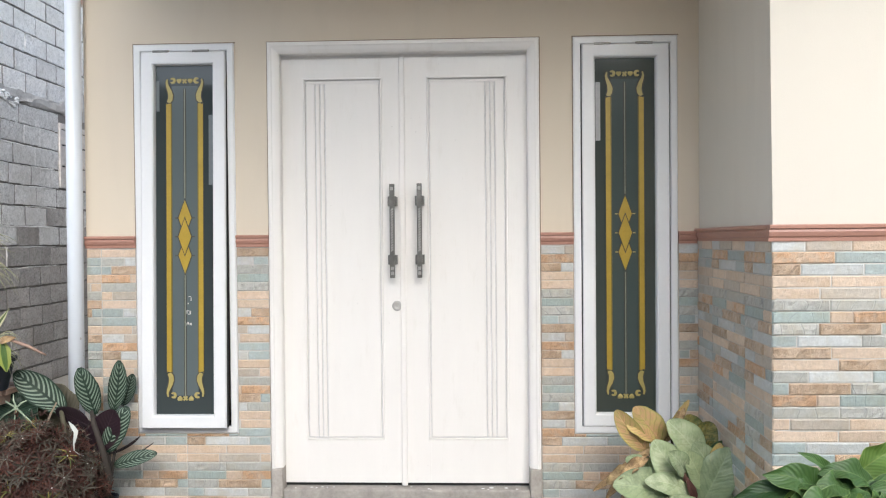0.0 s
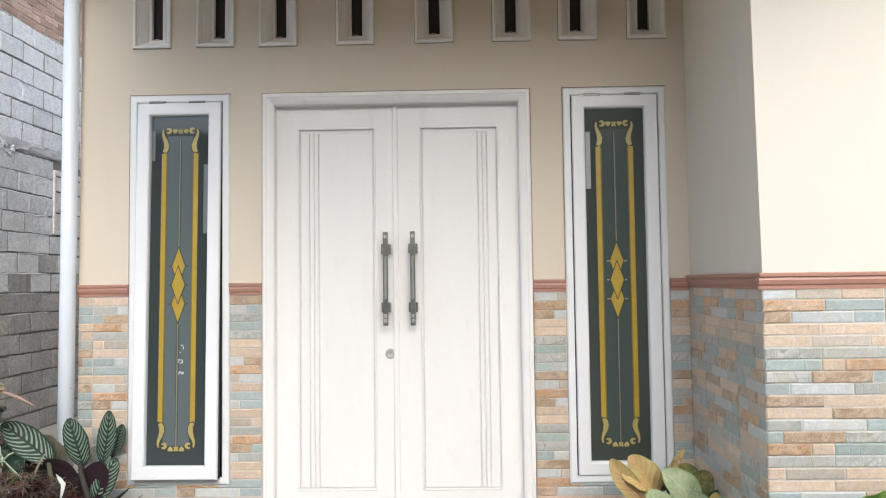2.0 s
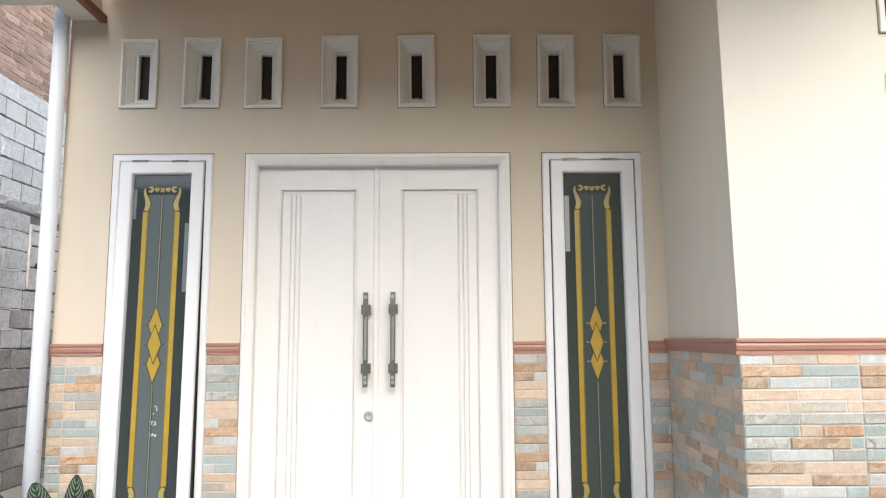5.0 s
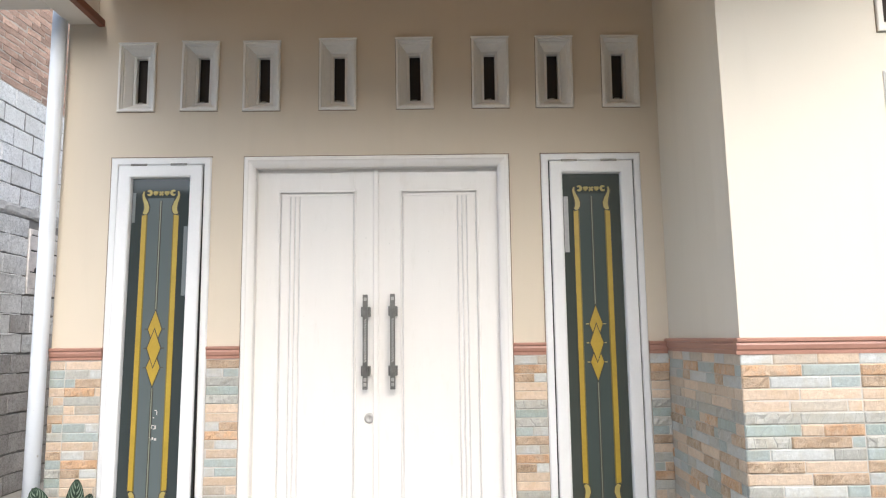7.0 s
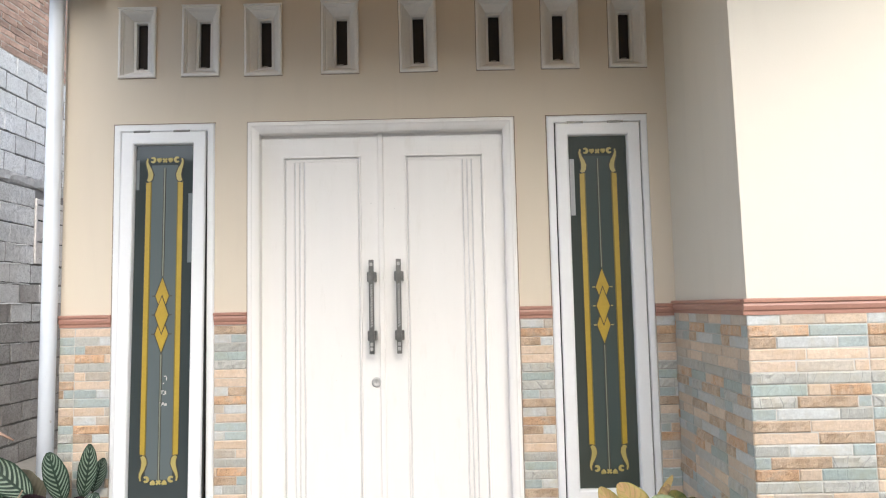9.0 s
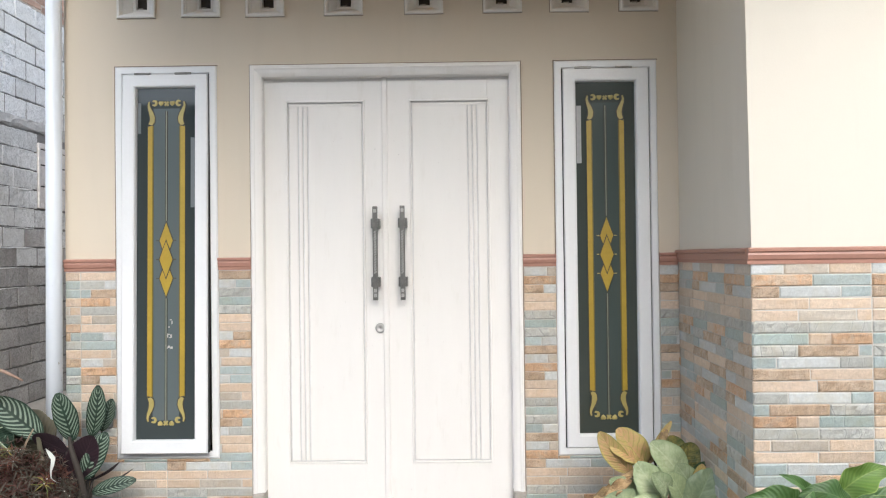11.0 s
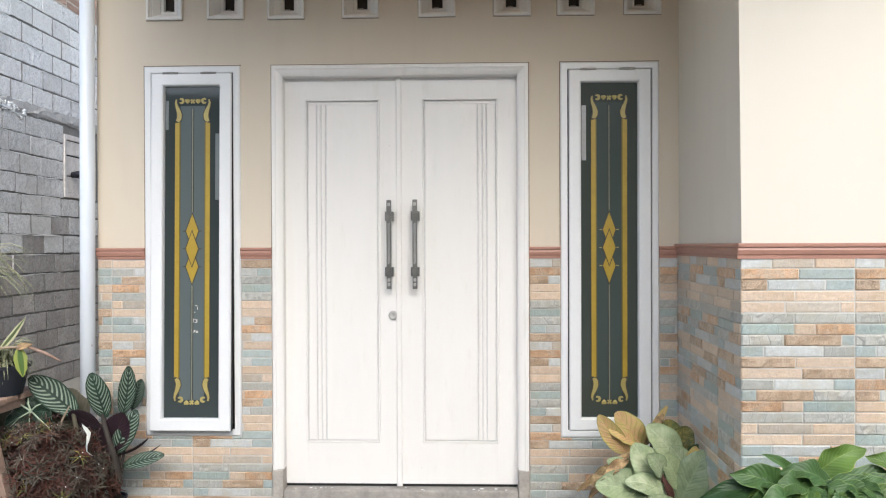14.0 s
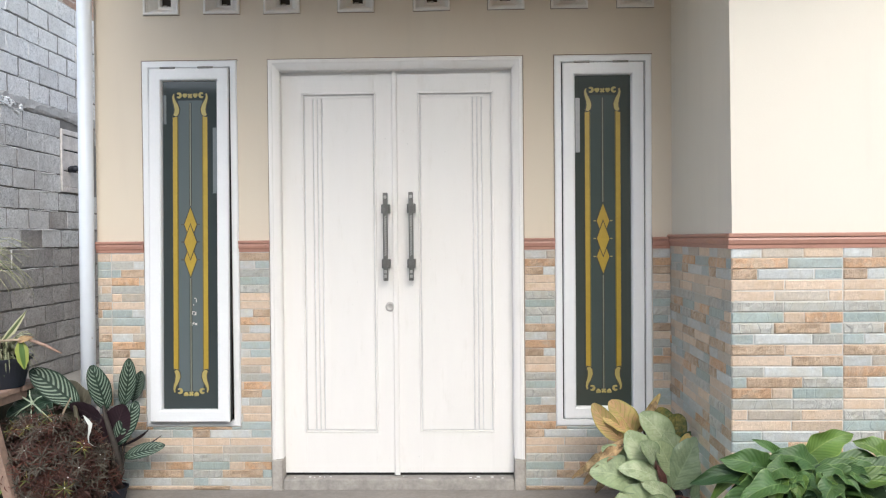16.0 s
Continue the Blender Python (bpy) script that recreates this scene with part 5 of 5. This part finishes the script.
# glossy peace lily before the stone cladding
lily = thing("peace_lily", "glossy green peace lily with rippled leaves before the stone cladding", "plant")
pot(lily, 1.45, -1.12, YARD, 0.15, 0.26)
LROOT = (1.44, -1.12, YARD + 0.23)
for base, tip, width, material, shape in (
    ((1.375, -1.13, 0.375), (1.185, -1.16, 0.490), 0.105, LUSH, dict(face=(-0.2, -1, 0.6), bend=0.14, wave=0.05)),
    ((1.385, -1.12, 0.365), (1.095, -1.13, 0.415), 0.090, DEEP, dict(face=(0, -1, 0.7), bend=0.14, wave=0.06)),
    ((1.390, -1.16, 0.360), (1.240, -1.22, 0.400), 0.085, LUSH, dict(face=(0, -1, 0.9), bend=0.2, wave=0.06)),
    ((1.430, -1.10, 0.415), (1.310, -1.10, 0.528), 0.036, LUSH, dict(face=(0.3, -1, 0.2), bend=0.06)),
    ((1.515, -1.13, 0.405), (1.345, -1.15, 0.488), 0.078, LUSH, dict(face=(0.1, -1, 0.8), bend=0.16, wave=0.06)),
    ((1.475, -1.10, 0.425), (1.640, -1.12, 0.562), 0.085, FRESH, dict(face=(-0.3, -1, 0.3), bend=0.12, wave=0.05)),
    ((1.480, -1.13, 0.385), (1.750, -1.16, 0.380), 0.092, LUSH, dict(face=(0, -1, 0.9), bend=0.22, wave=0.06)),
    ((1.520, -1.12, 0.395), (1.800, -1.12, 0.430), 0.085, LUSH, dict(face=(0, -1, 0.8), bend=0.18, wave=0.06)),
    ((1.770, -1.11, 0.410), (1.645, -1.12, 0.530), 0.085, FRESH, dict(face=(0.2, -1, 0.6), bend=0.14, wave=0.04)),
    ((1.430, -1.16, 0.370), (1.575, -1.22, 0.300), 0.090, LUSH, dict(face=(0.1, -1, 0.8), bend=0.2, wave=0.06)),
    ((1.385, -1.15, 0.345), (1.140, -1.20, 0.300), 0.105, LUSH, dict(face=(0, -1, 0.8), bend=0.22, wave=0.06)),
    ((1.435, -1.20, 0.385), (1.490, -1.29, 0.340), 0.050, LUSH, dict(face=(0.1, -1, 0.7), bend=0.15)),
    ((1.600, -1.15, 0.400), (1.815, -1.20, 0.420), 0.085, LUSH, dict(face=(0, -0.7, 1), bend=0.18, wave=0.05)),
    ((1.590, -1.20, 0.385), (1.800, -1.28, 0.385), 0.085, FRESH, dict(face=(0, -0.7, 1), bend=0.18, wave=0.05)),
    ((1.520, -1.22, 0.385), (1.440, -1.32, 0.385), 0.075, LUSH, dict(face=(0, -0.7, 1), bend=0.18, wave=0.05)),
    ((1.380, -1.20, 0.380), (1.200, -1.27, 0.385), 0.085, LUSH, dict(face=(0, -0.7, 1), bend=0.18, wave=0.05)),
    ((1.400, -1.18, 0.330), (1.260, -1.26, 0.300), 0.080, DEEP, dict(face=(0, -1, 0.7), bend=0.2, wave=0.06)),
    ((1.550, -1.16, 0.340), (1.760, -1.20, 0.300), 0.090, LUSH, dict(face=(0, -1, 0.7), bend=0.2, wave=0.06)),
    ((1.420, -1.08, 0.350), (1.330, -1.07, 0.440), 0.080, DEEP, dict(face=(0, -1, 0.5), bend=0.1, wave=0.05)),
    ((1.480, -1.06, 0.350), (1.560, -1.05, 0.440), 0.080, DEEP, dict(face=(0, -1, 0.5), bend=0.1, wave=0.05)),
    ((1.440, -1.20, 0.320), (1.420, -1.28, 0.330), 0.080, LUSH, dict(face=(0, -0.7, 1), bend=0.2, wave=0.06)),
    ((1.360, -1.14, 0.400), (1.225, -1.17, 0.445), 0.060, LUSH, dict(face=(0.1, -1, 0.9), bend=0.14, wave=0.06)),
    ((1.640, -1.10, 0.360), (1.830, -1.08, 0.370), 0.090, FRESH, dict(face=(0, -1, 0.6), bend=0.16, wave=0.06)),
):
    plant_leaf(lily, base, tip, width, material, LROOT, stem=LUSH, thick=0.006, **{"full": 0.80, "fold": 0.50, "droop": 0.18, "quilt": 0.035, "ruffled": 0.10, "rows": 26, "cols": 10, **shape, "wave": shape.get("wave", 0.0) + 0.06})
for k in range(44):
    th = rng.uniform(-0.15, math.pi + 0.15)
    reach, rise = rng.uniform(0.10, 0.19), rng.uniform(0.0, 0.09)
    base = (1.47 + 0.06 * math.cos(th) + rng.uniform(-0.07, 0.11), -1.12 - 0.05 * math.sin(th), 0.335 + rise)
    tip = (base[0] + reach * math.cos(th) * 1.2, base[1] - reach * math.sin(th) * 0.55, base[2] + rng.uniform(-0.06, 0.04))
    plant_leaf(lily, base, tip, rng.uniform(0.055, 0.085), rng.choice((LUSH, LUSH, LUSH, DEEP, FRESH)), LROOT, stem=LUSH, thick=0.005, face=(rng.uniform(-0.3, 0.3), -0.8, 0.9), bend=rng.uniform(0.12, 0.28), wave=0.11, fold=0.6, droop=rng.uniform(0.1, 0.45))
for k in range(8):
    a, b = rng.uniform(-0.05, 0.07), rng.uniform(-0.05, 0.07)
    part("stem", tube([LROOT, (1.44 + a, -1.15, 0.30), (1.43 + a + b, -1.16, 0.37)], [0.006, 0.005, 0.003], 6), BARK, lily, "dry brown stalk")


# ---- stone strip cladding: one 40 cm tile of ten courses, laid upright or turned half round ----
TILE = 0.402
DESIGN = ["W26 T38 P36", "O50 B50", "R22 W52 B26", "P47 P53", "P38 T49 P13", "C46 G54", "g46 P19 O35", "C37 R51 B12", "B19 W53 G28", "R47 P53"]
COURSES = []
for line in DESIGN:
    u, run = 0.0, []
    for word in line.split():
        run.append((u, u + int(word[1:]) / 100, word[0]))
        u += int(word[1:]) / 100
    COURSES.append(run)
TURNED_COURSES = [[(1 - b, 1 - a, c) for a, b, c in run[::-1]] for run in COURSES[::-1]]
STRIPS = {}


def strip_mesh(w, h, code, variant):
    """One stone strip, x from 0 to w, z from 0 to h, uneven face towards -y."""
    key = (round(w, 3), round(h, 3), code, variant)
    if key not in STRIPS:
        r = random.Random(str(key))
        proud = {"R": 0.0088, "C": 0.0078, "O": 0.0080}.get(code, 0.0060) + r.uniform(-0.0012, 0.0016)
        g, e = 0.0009, 0.0040
        rugged = code in "ROC"
        inner = max(2, round(w / 0.016)) if rugged else 3 if w > 0.05 else 1
        xs = [g] + [g + e + (w - 2 * g - 2 * e) * k / inner for k in range(inner + 1)] + [w - g]
        zs = [g, g + e, h * 0.5, h - g - e, h - g] if rugged else [g, g + e, h - g - e, h - g]
        if h < 0.012:
            zs = [g, h - g]
        bm = bmesh.new()
        grid = []
        for i, x in enumerate(xs):
            col = []
            for j, z in enumerate(zs):
                rim = i in (0, len(xs) - 1) or j in (0, len(zs) - 1)
                d = proud * 0.63 if rim else proud * (r.uniform(0.75, 1.38) if rugged else r.uniform(0.82, 1.20))
                col.append(bm.verts.new((x, -d, z + (0 if j in (0, len(zs) - 1) else r.uniform(-0.0006, 0.0006)))))
            grid.append(col)
        for a, b in zip(grid, grid[1:]):
            for j in range(len(zs) - 1):
                bm.faces.new((a[j], b[j], b[j + 1], a[j + 1]))
        edge = [c[0] for c in grid] + grid[-1][1:] + [c[-1] for c in grid[-2::-1]] + grid[0][-2:0:-1]
        low = [bm.verts.new((v.co.x, 0.0, v.co.z)) for v in edge]
        for k in range(len(edge)):
            k2 = (k + 1) % len(edge)
            bm.faces.new((edge[k], low[k], low[k2], edge[k2]))
        bmesh.ops.recalc_face_normals(bm, faces=bm.faces[:])
        STRIPS[key] = mesh_of(bm, "stone_strip", STONES[code])
    return STRIPS[key]


def clad(parent, to_wall, start, top, course, areas, turned):
    """Lays tiles over the areas (ua, ub, za, zb) of a wall, in courses of that height; turned(column, row) says which lie half round."""
    for ua, ub, za, zb in areas:
        for col in range(math.floor((ua - start) / TILE + 1e-6), math.ceil((ub - start) / TILE - 1e-6)):
            for row in range(4):
                runs = TURNED_COURSES if turned(col, row) else COURSES
                for k, run in enumerate(runs):
                    z1 = top - (row * 10 + k) * course
                    z0, z1 = max(z1 - course, za), min(z1, zb)
                    if z1 - z0 < 0.006:
                        continue
                    for n, (a, b, code) in enumerate(run):
                        u0, u1 = max(start + (col + a) * TILE, ua), min(start + (col + b) * TILE, ub)
                        if 0 < u0 - ua < 0.009:
                            u0 = ua
                        if u1 - u0 > 0.010:
                            part("stone_strip", strip_mesh(u1 - u0, z1 - z0, code, (row * 2 + n + col) % 3), None, parent, at=to_wall @ pose(u0, 0, z0))


def backing(parent, to_wall, ua, ub, za, zb):
    part("tile_bed", box(ua + 0.0005, ub - 0.0005, -0.0040, 0.0, za, zb), GROUT, parent, "grey-brown grout bed of the cladding", at=to_wall)


FRONT = pose(0, -0.0025, 0)
TOP, COURSE = 1.131, 0.0405
ZL, ZW = FLOOR + 0.006, WIN_Z[0] - 0.002
CUT = TOP - 22 * COURSE
lefts = [(-1.512, -1.274, CUT, 1.146), (-0.791, -0.639, CUT, 1.146), (-1.274, -0.791, CUT, ZW), (-1.512, -0.639, ZL, CUT)]
rights = [(0.636, 0.787, CUT, 1.146), (0.787, 1.268, CUT, ZW), (0.636, 1.268, ZL, CUT)]
corner = [(1.268, 1.358, ZL, 1.146)]
for a in lefts + rights + corner:
    backing(wall_north, FRONT, *a)
clad(wall_north, FRONT, -1.441, TOP, COURSE, lefts, lambda c, r: (r == 0) if c >= 0 else (r == 1))
clad(wall_north, FRONT, 0.640, TOP, COURSE, rights, lambda c, r: False)
clad(wall_north, FRONT, 1.268, TOP, COURSE, corner, lambda c, r: r == 1)
SIDE = pose(1.365, 0, 0, 0, 0, TURNED) @ pose(0, -0.0025, 0)
backing(wall_return, SIDE, 0.004, 0.878, ZL, 1.158)
clad(wall_return, SIDE, 0.221 - TILE, 1.151, 0.0402, [(0.006, 0.8805, ZL, 1.158)], lambda c, r: r == 1 and c == 1)
EAST = pose(0, RY - 0.0025, 0)
E0, E1 = EAST_X[0] - 0.001, EAST_X[1] + 0.001
backing(wall_east, EAST, RX + 0.003, E0, ZL, 1.158)
backing(wall_east, EAST, E1, 3.2, ZL, 1.158)
backing(wall_east, EAST, E0, E1, ZL, ZW + EAST_UP)
clad(wall_east, EAST, RX - 0.002, 1.152, 0.0402, [(RX - 0.0085, E0, ZL, 1.158), (E0, E1, ZL, ZW + EAST_UP), (E1, 3.2, ZL, 1.158)], lambda c, r: c in (0, 3) and r == 1)


# ---- blocks and bricks of the neighbour's wall ----
def lump_mesh(name, length, height, material, seed, soft, ragged, steps=9):
    """A worn block lying along y, its uneven face towards +x, with ragged upper and lower edges."""
    r = random.Random(seed)
    bm = bmesh.new()
    e = soft
    ys = [0] + [e + (length - 2 * e) * k / (steps - 1) for k in range(steps)] + [length]
    zs = [0, e, height * 0.35, height * 0.68, height - e, height]
    low = [r.uniform(-0.4, 1.0) * ragged for _ in ys]
    top = [r.uniform(-1.0, 0.4) * ragged for _ in ys]
    grid = []
    for i, y in enumerate(ys):
        col = []
        for j, z in enumerate(zs):
            rim = i in (0, len(ys) - 1) or j in (0, len(zs) - 1)
            dz = low[i] if j < 2 else top[i] if j > 3 else 0.0
            x = 0.0115 + r.uniform(-0.002, 0.002) if rim else 0.0130 + r.uniform(-0.0016, 0.0016)
            col.append(bm.verts.new((x, y + r.uniform(-0.004, 0.004), z + dz + r.uniform(-0.0015, 0.0015))))
        grid.append(col)
    for a, b in zip(grid, grid[1:]):
        for j in range(len(zs) - 1):
            bm.faces.new((a[j], b[j], b[j + 1], a[j + 1]))
    edge = [c[0] for c in grid] + grid[-1][1:] + [c[-1] for c in grid[-2::-1]] + grid[0][-2:0:-1]
    foot = [bm.verts.new((0.0, v.co.y, v.co.z)) for v in edge]
    for k in range(len(edge)):
        k2 = (k + 1) % len(edge)
        bm.faces.new((edge[k], foot[k], foot[k2], edge[k2]))
    bmesh.ops.recalc_face_normals(bm, faces=bm.faces[:])
    return mesh_of(bm, name, material)


def joint_mesh(height, seed, material):
    """A crooked strip of pale mortar in an upright joint, standing almost flush with the blocks."""
    r = random.Random(seed)
    rows = []
    for k in range(8):
        z, mid, w = height * k / 7, r.uniform(-0.004, 0.004), r.uniform(0.006, 0.012)
        rows.append([(0.003, mid - w - 0.004, z), (0.0135 + r.uniform(-0.002, 0.002), mid - w * 0.5, z), (0.0135 + r.uniform(-0.002, 0.002), mid + w * 0.5, z), (0.003, mid + w + 0.004, z)])
    return mesh_of(rings_mesh(rows, closed=False), "mortar_joint", material)


rng = random.Random(5)
LOW = [lump_mesh("block", 0.289, 0.159, BLOCK_LOW, s, 0.004, 0.005) for s in range(8)]
BASE = [lump_mesh("block", 0.289, 0.159, BLOCK_BASE_SHADED, s + 60, 0.004, 0.005) for s in range(8)]
HIGH = [lump_mesh("block", 0.287, 0.160, BLOCK, s + 20, 0.004, 0.004) for s in range(8)]
RED = [lump_mesh("brick", 0.203, 0.054, BRICK, s + 40, 0.007, 0.006, 5) for s in range(8)]
JOINTS = [joint_mesh(0.158, s, PALE_MORTAR if s < 2 else ASH_MORTAR) for s in range(9)]


def bead(z, seed, y0, y1):
    """Pale mortar below a course, lit block edges painted in, broken here and there."""
    bm = bmesh.new()
    lines = []
    for i in range(int((y1 - y0) / 0.025)):
        y = y0 + i * 0.025
        wob = [noise.noise((y * 9, seed * 3.3, k)) for k in range(4)]
        full = max(0.0, min(1.0, 0.45 + 2.4 * noise.noise((y * 2.3, seed * 5.1, 9.0))))
        lines.append([bm.verts.new((NX + 0.003 + x * full, y, z - 0.017 + 0.005 * wob[3] + h * (0.3 + 0.7 * full))) for x, h in ((0.0, 0.0), (0.013 + 0.005 * wob[0], -0.002), (0.014 + 0.004 * wob[1], 0.006 + 0.006 * wob[2]), (0.0, 0.010))])
    for a, b in zip(lines, lines[1:]):
        for j in range(3):
            bm.faces.new((a[j], a[j + 1], b[j + 1], b[j]))
    bmesh.ops.recalc_face_normals(bm, faces=bm.faces[:])
    part("mortar_bead", bm, PALE_MORTAR, neighbour, "pale mortar line with the lit block edge put in")


for start, count, meshes in ((2.345 - 14 * 0.172, 14, LOW), (2.435, 6, HIGH)):
    for row in range(count):
        z, shift = start + row * 0.172, -0.006 if meshes is HIGH else rng.uniform(-0.05, 0.05)
        if z < FLOOR:
            continue
        if meshes is HIGH and row > 0:
            bead(z, row, 1.2, 4.9)
        elif meshes is LOW and row > 5:
            bead(z + 0.003, row + 20, 1.3, 3.04)
        for k in range(-3, 10):
            y = 2.30 + k * 0.302 + (0.151 if row % 2 else 0.0) + shift + rng.uniform(-0.006, 0.006)
            if not 1.2 < y < 4.9 or (MY0 - 0.29 < y < MY1 and MZ0 - 0.15 < z < MZ1):
                continue
            part("block", rng.choice(BASE if z + rng.uniform(-0.2, 0.2) < 1.15 else meshes), None, neighbour, at=pose(NX, y, z + rng.uniform(-0.005, 0.005), rng.uniform(-0.5, 0.5)))
            if z > 0.9 and rng.random() < 0.9:
                part("mortar_joint", rng.choice(JOINTS), None, neighbour, at=pose(NX, y - 0.007, z + 0.003))
# pieces of block beside the box
for z in [2.345 - 14 * 0.172 + k * 0.172 for k in range(9, 14)]:
    part("block", HIGH[0] if z > 2.4 else LOW[rng.randint(0, 4)], None, neighbour, at=pose(NX, MY0 - 0.30, z))
for row in range(19):
    z = 3.475 + row * 0.0625
    for k in range(-5, 13):
        y = 2.3 + k * 0.212 + (0.106 if row % 2 else 0.0) + 0.02 * math.sin(row * 2.3) + rng.uniform(-0.010, 0.010)
        if 1.75 < y < 4.4:
            part("brick", rng.choice(RED), None, neighbour, at=pose(NX - rng.uniform(0, 0.006), y, z + rng.uniform(-0.006, 0.006), rng.uniform(-1.6, 1.6)))
# rough mortar ledge between the lower and the upper blocks
bm = bmesh.new()
lines = []
for i in range(130):
    y = 0.8 + i * 0.033
    lines.append([bm.verts.new((x + noise.noise((y * 9, k, 3.0)) * 0.014, y, z + noise.noise((y * 8, k * 3.1, 0.5)) * 0.026)) for k, (x, z) in enumerate(((-0.01, 2.335), (0.012, 2.340), (0.020, 2.37), (0.018, 2.41), (0.012, 2.44), (-0.01, 2.445)))])
for a, b in zip(lines, lines[1:]):
    for j in range(5):
        bm.faces.new((a[j], a[j + 1], b[j + 1], b[j]))
bmesh.ops.recalc_face_normals(bm, faces=bm.faces[:])
part("mortar_ledge", bm, LEDGE, neighbour, "rough grey mortar ledge", at=pose(NX, 0, 0))
for k in range(44):
    y, z = 1.70 + 0.018 * k + rng.uniform(-0.02, 0.02), 2.440 - 0.0025 * k + rng.uniform(-0.050, 0.03)
    blob = bmesh.new()
    bmesh.ops.create_icosphere(blob, subdivisions=2, radius=1.0, matrix=Matrix.LocRotScale((0.014, y, z), Euler((rng.uniform(-0.5, 0.2), 0, 0)), (0.013, rng.uniform(0.012, 0.055), rng.uniform(0.005, 0.016))))
    for v in blob.verts:
        v.co += Vector(noise.noise_vector(v.co * 60)) * 0.014
    part("lime_splash", blob, LIME, neighbour, "white lime splash on the ledge", at=pose(NX, 0, 0))
part("mortar_patch", box(-0.031, 0.0045, 0.8, 5.2, 3.462, 4.7), RED_MORTAR, neighbour, "sandy mortar behind the red bricks", at=pose(NX, 0, 0))
